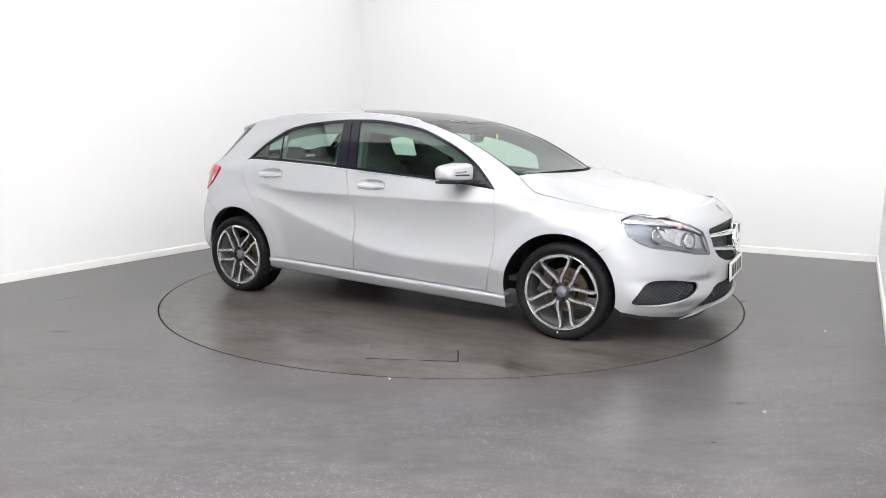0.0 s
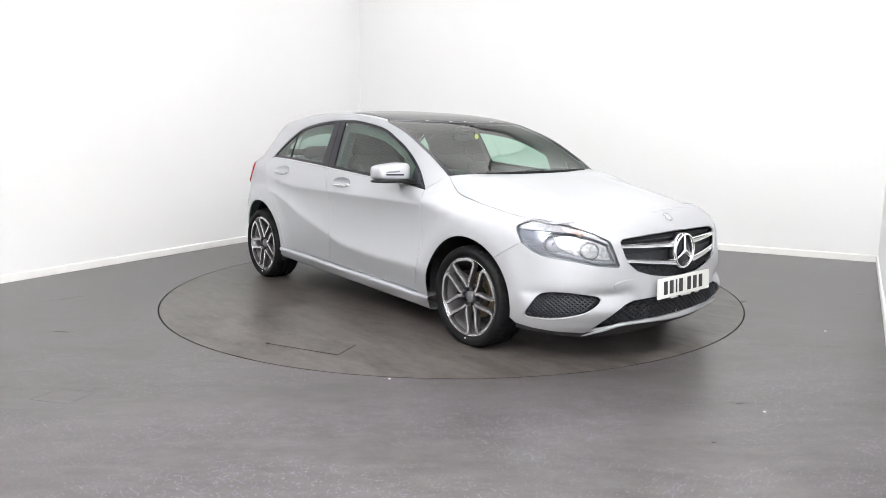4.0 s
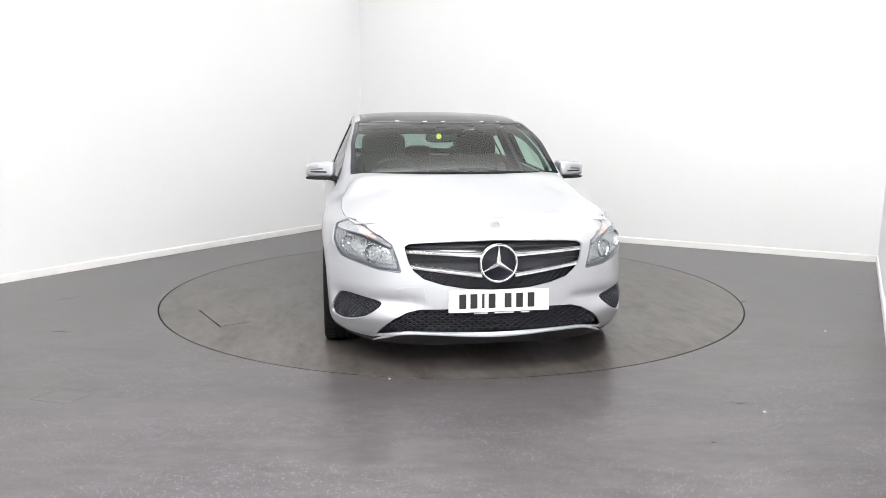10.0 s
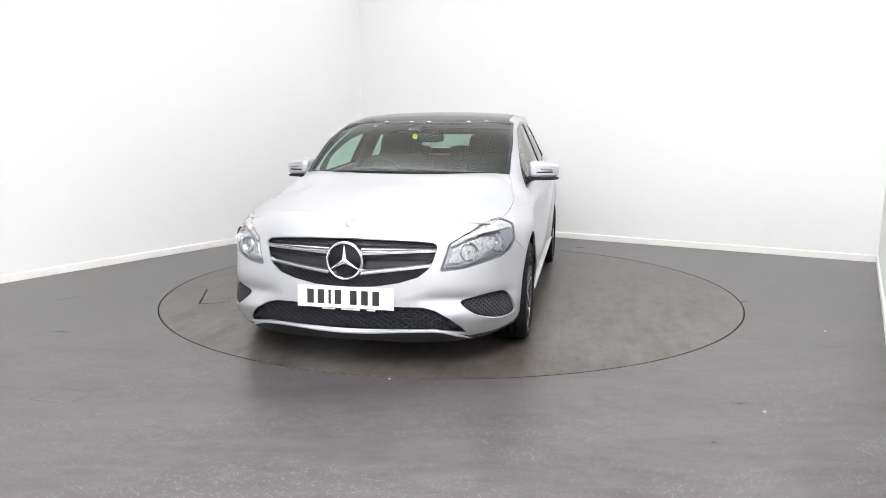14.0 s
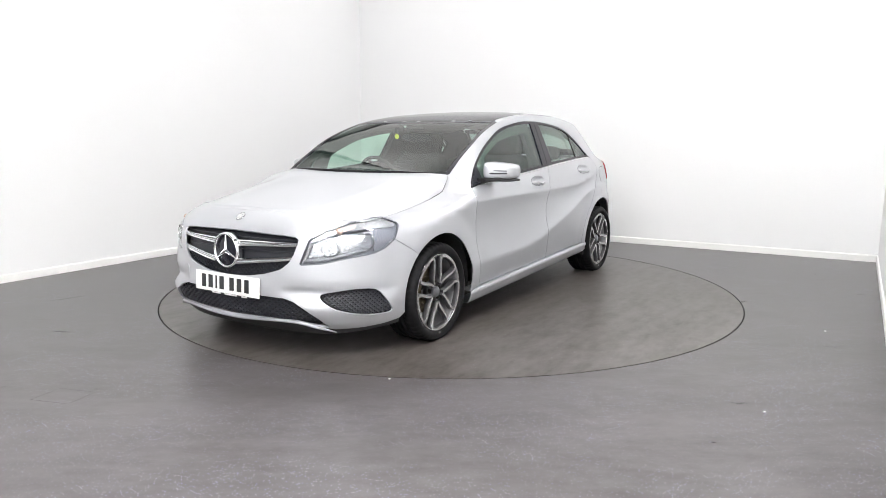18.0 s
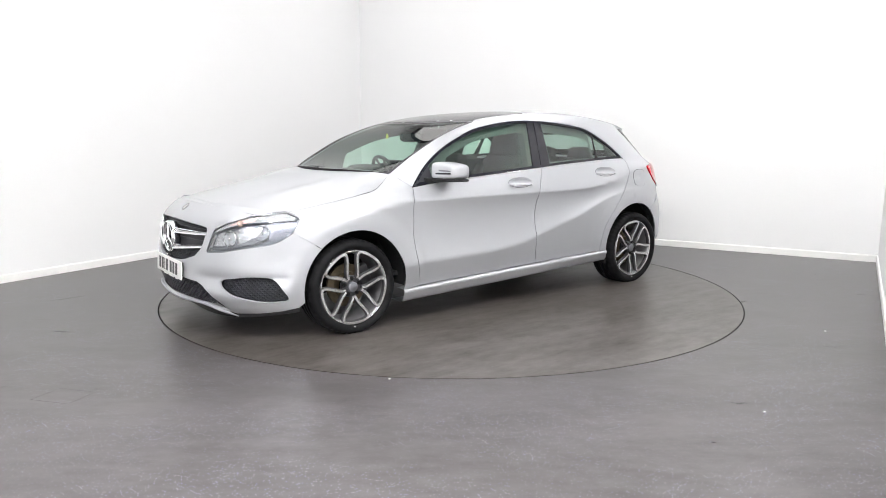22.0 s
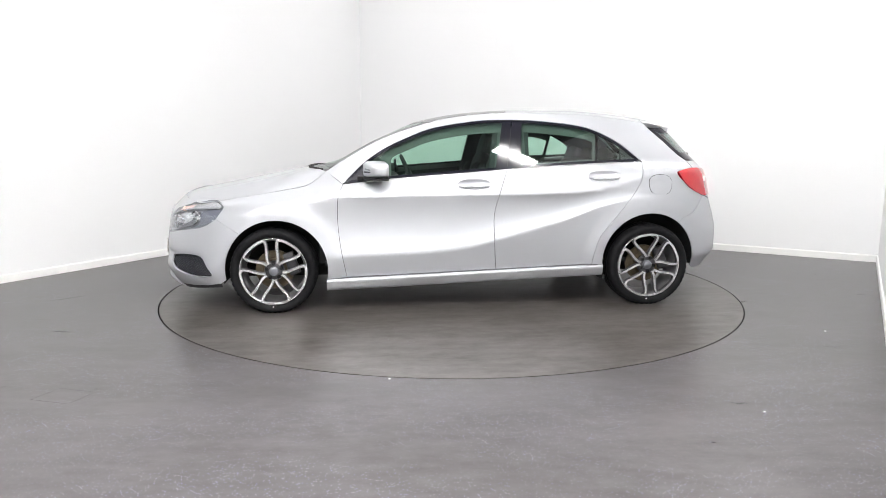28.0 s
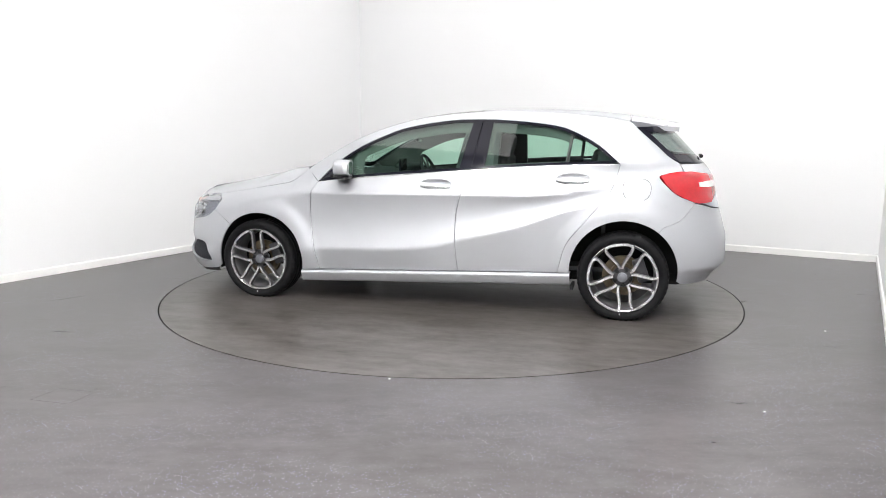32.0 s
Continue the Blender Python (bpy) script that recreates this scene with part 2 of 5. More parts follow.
def quadric(rx, ry, rz, e1=0.6, e2=0.6, nu=20, nv=28, shape=None):
    """A rounded box between an ellipsoid and a cube."""
    bm = bmesh.new()
    p = lambda c, e: math.copysign(abs(c) ** e, c)
    rings = []
    for i in range(1, nu):
        a = -math.pi / 2 + math.pi * i / nu
        rings.append([bm.verts.new((rx * p(math.cos(a), e1) * p(math.cos(b), e2), ry * p(math.cos(a), e1) * p(math.sin(b), e2), rz * p(math.sin(a), e1))) for b in (2 * math.pi * j / nv for j in range(nv))])
    lo, hi = bm.verts.new((0, 0, -rz)), bm.verts.new((0, 0, rz))
    for p0, p1 in zip(rings, rings[1:]):
        for j in range(nv):
            bm.faces.new((p0[j], p0[(j + 1) % nv], p1[(j + 1) % nv], p1[j]))
    for j in range(nv):
        bm.faces.new((lo, rings[0][(j + 1) % nv], rings[0][j])), bm.faces.new((hi, rings[-1][j], rings[-1][(j + 1) % nv]))
    if shape:
        for v in bm.verts:
            v.co = Vector(shape(*v.co))
    return bm


def inside(poly, q):
    """Which of the points q lie in the polygon."""
    poly, q = np.asarray(poly), np.asarray(q)
    res = np.zeros(len(q), bool)
    x, y = q[:, 0], q[:, 1]
    for (x0, y0), (x1, y1) in zip(poly, np.roll(poly, -1, 0)):
        if y0 != y1:
            cross = ((y0 > y) != (y1 > y)) & (x < (x1 - x0) * (y - y0) / (y1 - y0) + x0)
            res ^= cross
    return res


def inset_loop(poly, d):
    """The polygon drawn in by d."""
    p = np.asarray(poly, float)
    keep = np.linalg.norm(p - np.roll(p, 1, 0), axis=1) > 1e-5
    p = p[keep]
    a, b = p - np.roll(p, 1, 0), np.roll(p, -1, 0) - p
    area = np.sum(p[:, 0] * np.roll(p[:, 1], -1) - np.roll(p[:, 0], -1) * p[:, 1])
    s = 1 if area > 0 else -1
    na = np.stack([-a[:, 1], a[:, 0]], 1) / np.linalg.norm(a, axis=1)[:, None]
    nb = np.stack([-b[:, 1], b[:, 0]], 1) / np.linalg.norm(b, axis=1)[:, None]
    m = na + nb
    m /= np.maximum(np.sum(m * na, 1), 0.5)[:, None] * 1.0 + 1e-9
    return p + s * d * m


def finer(poly, step):
    """Long edges of a loop cut into pieces."""
    out = []
    for a, b in zip(poly, list(poly[1:]) + [poly[0]]):
        a, b = np.array(a, float), np.array(b, float)
        k = max(1, int(np.ceil(np.linalg.norm(b - a) / step)))
        out += [a + (b - a) * i / k for i in range(k)]
    return out


from mathutils.geometry import delaunay_2d_cdt


def tessellate(outline, step, holes=(), lines=()):
    loops = [np.array(finer(list(outline), step))] + [np.array(finer(list(h), step)) for h in holes]
    pts, edges = [], []
    for lp in loops:
        k = len(pts)
        pts += [tuple(q) for q in lp]
        edges += [(k + i, k + (i + 1) % len(lp)) for i in range(len(lp))]
    lo, hi = loops[0].min(0), loops[0].max(0)
    gx, gy = np.arange(lo[0] + step / 2, hi[0], step), np.arange(lo[1] + step / 2, hi[1], step)
    grid = np.array([(x + (step / 2 if j % 2 else 0), y) for j, y in enumerate(gy) for x in gx])
    extra = [np.array(q, float) for ln in lines for q in ln]
    if len(grid):
        ok = inside(loops[0], grid)
        for h in loops[1:]:
            ok &= ~inside(h, grid)
        grid = grid[ok]
        near = np.concatenate(loops + ([np.array(extra)] if extra else []))
        if len(grid):
            d = np.min(np.linalg.norm(grid[:, None, :] - near[None], axis=2), axis=1)
            pts += [tuple(q) for q in grid[d > 0.45 * step]]
    if extra:
        e = np.array(extra)
        ok = inside(loops[0], e)
        for h in loops[1:]:
            ok &= ~inside(h, e)
        d = np.min(np.linalg.norm(e[:, None, :] - np.concatenate(loops)[None], axis=2), axis=1)
        ok &= d > 0.2 * step
        base, ids = len(pts), {}
        for i in np.nonzero(ok)[0]:
            ids[i] = len(pts)
            pts.append(tuple(e[i]))
        k = 0
        for line in lines:
            edges += [(ids[i], ids[i + 1]) for i in range(k, k + len(line) - 1) if i in ids and i + 1 in ids]
            k += len(line)
    vs, _, fs, *_ = delaunay_2d_cdt([Vector(q) for q in pts], edges, [], 0, 1e-7)
    v = np.array([tuple(q) for q in vs])
    f = np.array([tuple(t) for t in fs if len(t) == 3])
    c = v[f].mean(1)
    ok = inside(loops[0], c)
    for h in loops[1:]:
        ok &= ~inside(h, c)
    return v, f[ok]


def panel(name, outline, fn, mat, parent, label="", step=0.035, holes=(), lines=(), gap=0.0022, lip=0.012, side=1, push=0.0, core=(0, 0, 0.55), at=None):
    """A sheet cut to an outline in the flat chart of fn, lifted onto its curved surface, with edges turned in by lip."""
    loop = inset_loop(outline, gap) if gap else np.asarray(outline, float)
    hl = [inset_loop(h, -gap) if gap else np.asarray(h, float) for h in holes]
    v, f = tessellate(loop, step, hl, lines)
    P = np.array([fn(a, b) for a, b in v])
    nrm = np.zeros_like(P)
    fn_ = np.cross(P[f[:, 1]] - P[f[:, 0]], P[f[:, 2]] - P[f[:, 0]])
    if np.sum(fn_ * (P[f].mean(1) - np.array(core))) < 0:
        f, fn_ = f[:, ::-1], -fn_
    for k in range(3):
        np.add.at(nrm, f[:, k], fn_)
    nrm /= np.linalg.norm(nrm, axis=1)[:, None] + 1e-12
    e = 0.003
    exact = np.cross(np.array([fn(a + e, b) for a, b in v]) - np.array([fn(a - e, b) for a, b in v]), np.array([fn(a, b + e) for a, b in v]) - np.array([fn(a, b - e) for a, b in v]))
    exact *= np.sign(np.sum(exact * nrm, 1))[:, None]
    size = np.linalg.norm(exact, axis=1)[:, None]
    exact = np.where(size > 1e-9, exact / (size + 1e-15), nrm)
    exact = np.where(np.sum(exact * nrm, 1)[:, None] > 0.6, exact, nrm)
    shade = [tuple(q) for q in exact]
    P = P + nrm * push
    faces = [tuple(int(i) for i in t) for t in f]
    verts = [tuple(q) for q in P]
    if lip:
        count = {}
        for t in faces:
            for a, b in ((t[0], t[1]), (t[1], t[2]), (t[2], t[0])):
                count[(a, b)] = 1
        rim = [e for e in count if (e[1], e[0]) not in count]
        top, low = {}, {}
        for a, b in rim:
            for q in (a, b):
                if q not in top:
                    out = np.cross(P[b] - P[a], nrm[q])
                    out = tuple(out / (np.linalg.norm(out) + 1e-12))
                    top[q] = len(verts)
                    verts.append(verts[q])
                    low[q] = len(verts)
                    verts.append(tuple(P[q] - nrm[q] * lip))
                    shade += [out, out]
        faces += [(top[b], top[a], low[a], low[b]) for a, b in rim]
    if side < 0:
        verts = [(x, -y, z) for x, y, z in verts]
        shade = [(x, -y, z) for x, y, z in shade]
        faces = [t[::-1] for t in faces]
    return child(name, mesh_of(name, verts, faces, mat, True, shade), parent, label, at)


def curve(x, table):
    """A smooth value from a table of (place, value)."""
    t = table if table[0][0] < table[-1][0] else table[::-1]
    if x <= t[0][0]:
        return t[0][1]
    if x >= t[-1][0]:
        return t[-1][1]
    i = max(k for k in range(len(t) - 1) if t[k][0] <= x)
    (x0, y0), (x1, y1) = t[i], t[i + 1]
    d = (y1 - y0) / (x1 - x0)
    dl = (y0 - t[i - 1][1]) / (x0 - t[i - 1][0]) if i else d
    dr = (t[i + 2][1] - y1) / (t[i + 2][0] - x1) if i + 2 < len(t) else d
    m0 = 0 if dl * d <= 0 else 2 * dl * d / (dl + d)
    m1 = 0 if dr * d <= 0 else 2 * dr * d / (dr + d)
    if i == 0:
        m0 = d
    if i + 2 == len(t):
        m1 = d
    h, s = x1 - x0, (x - x0) / (x1 - x0)
    return y0 * (1 + 2 * s) * (1 - s) ** 2 + m0 * h * s * (1 - s) ** 2 + y1 * s * s * (3 - 2 * s) + m1 * h * s * s * (s - 1)


# ---- the bay ----
def slab(name, a, b, c, d, thick, mat, label):
    """A flat slab with corners a, b, c, d; it grows by thick against its face's normal."""
    n = (Vector(b) - Vector(a)).cross(Vector(d) - Vector(a)).normalized()
    top = [Vector(q) for q in (a, b, c, d)]
    low = [q - n * thick for q in top]
    f = [(0, 1, 2, 3), (7, 6, 5, 4)] + [(i, i + 4, (i + 1) % 4 + 4, (i + 1) % 4) for i in range(4)]
    return tagged(new(name, mesh_of(name, top + low, f, mat, False)), label, kind="structure")


def bay():
    w, l, h = ROOM_W, ROOM_L, ROOM_H
    slab("wall_back", room(0, 0), room(w, 0), room(w, 0, h), room(0, 0, h), 0.12, WALL, "plain white painted back wall of the photo bay")
    slab("wall_left", room(0, l), room(0, 0), room(0, 0, h), room(0, l, h), 0.12, WALL, "plain white painted side wall of the photo bay")
    slab("wall_right", room(w, 0), room(w, l), room(w, l, h), room(w, 0, h), 0.12, WALL, "plain white painted wall beside the camera")
    slab("wall_behind", room(w, l), room(0, l), room(0, l, h), room(w, l, h), 0.12, WALL, "plain white wall behind the camera")
    slab("ceiling", room(-0.1, -0.1, h), room(w + 0.1, -0.1, h), room(w + 0.1, l + 0.1, h), room(-0.1, l + 0.1, h), 0.1, CEIL, "dark painted ceiling over the photo bay")
    # floor sheet with the round hole of the turntable
    rad = TABLE_R + 0.010
    ring = [(rad * math.cos(2 * math.pi * i / 160), rad * math.sin(2 * math.pi * i / 160)) for i in range(160)]
    out = [tuple(room(u, v)[:2]) for u, v in ((-0.1, -0.1), (w + 0.1, -0.1), (w + 0.1, l + 0.1), (-0.1, l + 0.1))]
    v, f = tessellate(out, 0.8, [ring])
    verts = [(x, y, 0.0) for x, y in v]
    faces = [tuple(int(i) for i in t) for t in f]
    k = len(verts)
    verts += [(x, y, 0.0) for x, y in ring] + [(x, y, -0.004) for x, y in ring]
    faces += [(k + i, k + 160 + i, k + 160 + (i + 1) % 160, k + (i + 1) % 160) for i in range(160)]
    fixed = []
    for t in faces[:len(f)]:
        a, b, c = (Vector(verts[i]) for i in t)
        fixed.append(t if (b - a).cross(c - a).z > 0 else t[::-1])
    tagged(new("floor", mesh_of("floor", verts, fixed + faces[len(f):], FLOOR, False)), "grey speckled vinyl safety floor with soft gloss", kind="structure")
    pit = lathe([(0.01, -0.05), (TABLE_R + 0.05, -0.05), (TABLE_R + 0.05, -0.03)], 96, "Z")
    tagged(solid("turntable_pit", pit, PIT), "dark recess below the turntable", kind="structure")
    # skirting boards, butted end to end
    for name, a, b in (("baseboard_back", (0.0, 0.0), (w, 0.0)), ("baseboard_left", (0.0, l), (0.0, 0.015)), ("baseboard_right", (w, 0.015), (w, l))):
        p, q = room(*a), room(*b)
        d = (q - p).normalized()
        n = Vector((d.y, -d.x, 0))
        prof = [(0.001, 0.0), (0.014, 0.0), (0.014, 0.058), (0.010, 0.066), (0.001, 0.070)]
        verts = [p + n * o + Vector((0, 0, z)) for o, z in prof] + [q + n * o + Vector((0, 0, z)) for o, z in prof]
        faces = [(i, i + 1, i + 6, i + 5) for i in range(4)] + [(4, 3, 2, 1, 0), (5, 6, 7, 8, 9)]
        tagged(new(name, mesh_of(name, verts, faces, GLOSS_WHITE, False)), "low white gloss skirting board", kind="structure")


def ceiling_lights():
    """Soft square light boxes, added unseen side by side over the car, and brighter strips in rows on the camera's
    side.
    """
    for k, (name, sx, sy, spots) in enumerate((("added_light_box", 1.96, 1.96, [(u, v) for u in (1.19, 3.15) for v in (1.10, 3.06, 5.02)]),
                                               # strip (5.35, 1.7) is added to brighten the right wall
                                               ("strip_light", 0.80, 0.17, [(5.35, 1.7), (5.85, 4.9)] + [(u, v) for u in (4.10, 5.55) for v in (6.6, 7.7, 8.8, 9.9)]))):
        first = None
        for u, v in spots:
            m = Matrix.Translation(room(u, v, ROOM_H - 0.06)) @ Matrix.Rotation(math.atan2(UX.y, UX.x), 4, "Z")
            if first:
                copy_thing(first, m)
                continue
            first = tagged(new(name), "large square white light box added unseen under the ceiling" if k == 0 else "bright white strip light under the ceiling", "ceiling light", "ceiling light boxes" if k == 0 else "ceiling strip lights")
            first.matrix_basis = m
            tray = joined(*[block(sx, 0.012, 0.05, Matrix.Translation((0, s * (sy / 2 - 0.006), 0.01)), 0.002, 1) for s in (-1, 1)],
                          *[block(0.012, sy - 0.024, 0.05, Matrix.Translation((s * (sx / 2 - 0.006), 0, 0.01)), 0.002, 1) for s in (-1, 1)], block(sx - 0.03, sy - 0.03, 0.01, Matrix.Translation((0, 0, 0.028))))
            part("frame", tray, GLOSS_WHITE, first, at=Matrix())
            part("diffuser", block(sx - 0.004, sy - 0.004, 0.010, Matrix.Translation((0, 0, -0.022)), 0.002, 1), LIGHT if k == 0 else STRIP, first, "glowing milky diffuser", at=Matrix())


TABLE_R = 2.2158


def turntable():
    """The round deck that carries the car, with a small lift-out hatch; it turns about its middle."""
    top = tagged(new("turntable"), "round flush floor turntable in worn grey vinyl", "turntable")
    A, B, C = Vector((1.030, -1.556)), Vector((0.562, -1.766)), Vector((0.927, -1.366))
    D = B + C - A
    off = Vector(CAR_AT[:2])
    quad = [tuple(q + off) for q in (A, B, D, C)]
    ring = [(TABLE_R * math.cos(2 * math.pi * i / 160), TABLE_R * math.sin(2 * math.pi * i / 160)) for i in range(160)]
    flat = lambda x, y: (x, y, 0.0)
    panel("deck", ring, flat, DECK, top, "scuffed grey-brown vinyl deck", 0.5, [quad], gap=0.0, lip=0.004, core=(0, 0, -5), at=Matrix())
    a, b, d, c = (Vector(q) for q in quad)
    e1, e2 = (c - a).normalized(), (b - a).normalized()
    lid = [tuple(q) for q in (a + e1 * 0.011 + e2 * 0.007, b + e1 * 0.011 - e2 * 0.0015, d - e1 * 0.0015 - e2 * 0.0015, c - e1 * 0.0015 + e2 * 0.007)]
    panel("hatch", lid, flat, DECK, top, "lift-out hatch with dark edges", 0.2, gap=0.0, lip=0.004, core=(0, 0, -5), at=Matrix())
    return top


bay()
ceiling_lights()
table = turntable()


def floor_bits():
    """A dark scuff, a faint taped square and crumbs that lie on the floor."""
    def flat_bar(p, q, w):
        p, q = Vector((*p, 0.0008)), Vector((*q, 0.0008))
        return sweep([p, p.lerp(q, 0.4) + Vector((0.004, -0.003, 0)), q], w, 0.0010, taper=lambda k: 0.4 + 1.2 * k * (1 - k) * 2)
    tagged(solid("floor_scuff", flat_bar((-2.98, -0.58), (-2.80, -0.40), 0.012), FAINT), "dark rubber scuff mark on the grey vinyl floor", "floor mark")
    sq = [(-1.95, -2.54), (-1.75, -2.59), (-1.70, -2.44), (-1.90, -2.39)]
    tape = joined(*[flat_bar(a, b, 0.0018) for a, b in zip(sq, sq[1:] + sq[:1])])
    tagged(solid("tape_outline", tape, FAINT), "faint dark square outline on the grey vinyl floor", "floor mark")
    rnd = random.Random(5)
    for x, y in ((2.375, -1.302), (1.407, -2.637), (-0.305, -2.238)):
        bm = bmesh.new()
        bmesh.ops.create_icosphere(bm, subdivisions=1, radius=0.006)
        for v in bm.verts:
            v.co *= rnd.uniform(0.7, 1.2)
        bm.transform(Matrix.Translation((x, y, 0.0035)) @ Matrix.Diagonal((1.3, 1.0, 0.6, 1)))
        tagged(solid("crumb", bm, GLOSS_WHITE), "tiny white crumb lying on the floor", "crumb", "crumbs on the floor")


floor_bits()


# ---- car body: one smooth hull, written as three charts ----
# x forward from mid wheelbase, y to the car's left, z up
BELT_Z = [(-2.0, 1.03), (-1.28, 1.036), (-0.64, 1.011), (-0.09, 0.971), (0.87, 0.887), (1.0, 0.862), (1.12, 0.835), (1.3, 0.812), (1.5, 0.78), (1.72, 0.74), (2.1, 0.70)]
BELT_Y = [(-2.0, 0.76), (-1.6, 0.765), (-1.28, 0.765), (-0.9, 0.79), (-0.5, 0.812), (0.0, 0.82), (0.4, 0.815), (0.87, 0.797), (1.1, 0.79), (1.3, 0.805), (1.5, 0.825), (1.72, 0.85), (2.1, 0.86)]
SHOULDER_Z = [(-2.0, 0.93), (-1.6, 0.93), (-1.2, 0.88), (-0.7, 0.815), (0.0, 0.808), (0.87, 0.802), (1.2, 0.745), (1.7, 0.64), (2.1, 0.60)]
SHOULDER_Y = [(-2.0, 0.845), (-1.5, 0.855), (-1.2, 0.862), (-0.7, 0.868), (0.0, 0.870), (0.87, 0.868), (1.3, 0.876), (2.1, 0.885)]
CREASE_Z = [(-2.0, 0.80), (-1.3, 0.79), (-1.02, 0.739), (-0.63, 0.611), (-0.21, 0.498), (-0.02, 0.448), (0.286, 0.415), (0.84, 0.398), (1.2, 0.39), (2.1, 0.40)]
CREASE_Y = [(-2.0, 0.872), (-1.3, 0.878), (-0.6, 0.882), (0.3, 0.882), (0.9, 0.880), (2.1, 0.884)]
CREASE_SHARP = [(-2.0, 0.0), (-1.35, 0.0), (-1.0, 0.55), (-0.6, 1.0), (0.6, 1.0), (1.05, 0.35), (1.4, 0.0), (2.1, 0.0)]
TUMBLE = [(-2.0, 0.50), (-1.4, 0.50), (-1.0, 0.46), (-0.5, 0.43), (0.6, 0.43), (0.87, 0.62), (1.0, 0.9), (1.15, 1.4), (2.1, 1.4)]
NOSE_A = [(0.10, 1.05), (0.17, 1.12), (0.22, 1.165), (0.35, 1.182), (0.45, 1.177), (0.55, 1.165), (0.65, 1.148), (0.70, 1.122), (0.76, 1.075), (0.80, 1.035), (0.86, 0.97), (1.0, 0.85)]
TAIL_A = [(0.20, 0.90), (0.30, 0.965), (0.37, 1.03), (0.42, 1.032), (0.52, 1.031), (0.62, 1.008), (0.78, 0.960), (0.95, 0.920), (1.03, 0.868), (1.1, 0.797), (1.2, 0.705), (1.30, 0.615), (1.4, 0.56)]
NOSE_N, TAIL_N = 3.45, 3.7
ARCH_F, ARCH_R, ARCH = (1.325, 0.295), (-1.335, 0.320), 0.351


def soft_min(a, b, k):
    h = max(k - abs(a - b), 0.0) / k
    return min(a, b) - h * h * k / 4


def base_y(x, z):
    """Half the hull's width, before nose and tail draw it in."""
    zb, zs, zc = curve(x, BELT_Z), curve(x, SHOULDER_Z), curve(x, CREASE_Z)
    yb, ys, yc = curve(x, BELT_Y), curve(x, SHOULDER_Y), curve(x, CREASE_Y)
    g = curve(x, CREASE_SHARP)
    # three slopes that meet in soft creases: below the crease, the flank, above the shoulder
    t = (zc - z) / (zc - 0.20)
    low = yc - (0.012 + 0.032 * g) * (0.75 * t + 0.25 * t * abs(t)) if g > 0.02 else yc - 0.012 * max(t, 0.0) ** 2
    t = (z - zc) / max(zs - zc, 0.02)
    mid = yc + (ys - yc) * t - 0.022 * g * 4 * t * (1 - t if t > 0 else 1.0)
    y = soft_min(low, mid, 0.007 * g + 0.001) if z < zs else mid
    if z < zc - 0.12:
        y = low
    if z > zs - 0.03:
        h = z - zb
        t = (z - zs) / (zb - zs)
        w = min(1.0, max(0.0, (abs(x + 0.1) - 0.85) / 0.3))
        over = ys + (yb - ys) * ((1 - w) * (0.75 * t + 0.25 * t * abs(t)) + w * t * abs(t)) if h < 0 else yb - curve(x, TUMBLE) * h - 0.12 * h * h
        y = over if z > zs + 0.03 else soft_min(over, mid, 0.003)
    # flared wheel arches
    for (cx, cz), w in ((ARCH_F, 0.013), (ARCH_R, 0.016)):
        r = math.hypot(x - cx, z - cz)
        if r < ARCH + 0.16 and z < 0.80:
            k = min(1.0, max(0.0, 1 - (r - ARCH - 0.035) / 0.125))
            y += w * k * k * (3 - 2 * k)
    return y


def side_y(x, z):
    y = base_y(x, z)
    if x > 1.0:
        q = min(0.999, (x - 1) / curve(z, NOSE_A))
        y *= (1 - q ** NOSE_N) ** (1 / NOSE_N)
    elif x < -1.0:
        q = min(0.999, (-1 - x) / curve(z, TAIL_A))
        y *= (1 - q ** TAIL_N) ** (1 / TAIL_N)
    return y


def side(x, z):
    return (x, side_y(x, z), z)


def arc_table(a, b, n):
    ph = np.linspace(0, math.pi / 2, 400)
    x, y = a * np.cos(ph) ** (2 / n), b * np.sin(ph) ** (2 / n)
    return ph, np.concatenate([[0], np.cumsum(np.hypot(np.diff(x), np.diff(y)))])


PH_F, S_F = arc_table(1.15, 0.87, NOSE_N)
PH_R, S_R = arc_table(1.0, 0.85, TAIL_N)


def nose(s, z):
    """Front chart: s metres round the nose from the middle, z up."""
    ph = float(np.interp(abs(s), S_F, PH_F))
    x = 1 + curve(z, NOSE_A) * math.cos(ph) ** (2 / NOSE_N)
    y = base_y(min(x, 1.9), z) * math.sin(ph) ** (2 / NOSE_N)
    k = min(1.0, max(0.0, (z - 0.16) / 0.06)) * (1.0 if z < 0.7 else max(0.0, 1 - (z - 0.7) / 0.12))
    # the fold that runs from the side openings towards the plate, and the flare below it
    w = min(1.0, max(0.0, (y - 0.34) / 0.16)) * min(1.0, max(0.0, (0.86 - y) / 0.10))
    fold = w * w * (3 - 2 * w) * (0.016 * math.exp(-((z - 0.290) / 0.045) ** 2) - 0.016 * math.exp(-((z - 0.385) / 0.032) ** 2))
    c = min(1.0, max(0.0, (x - 1.67) / 0.14)) * min(1.0, max(0.0, (y - 0.45) / 0.30))
    full = 0.015 * c * c * (3 - 2 * c) * math.exp(-((z - 0.31) / 0.11) ** 2)
    return (x + 0.026 * k * math.exp(-(y / 0.30) ** 2) + fold, math.copysign(y + 0.3 * fold + full, s) if s else 0.0, z)


def nose_y(y, z):
    ph = math.asin(min(1.0, abs(y) / base_y(1.9, z)) ** (NOSE_N / 2))
    return (math.copysign(float(np.interp(ph, PH_F, S_F)), y), z)


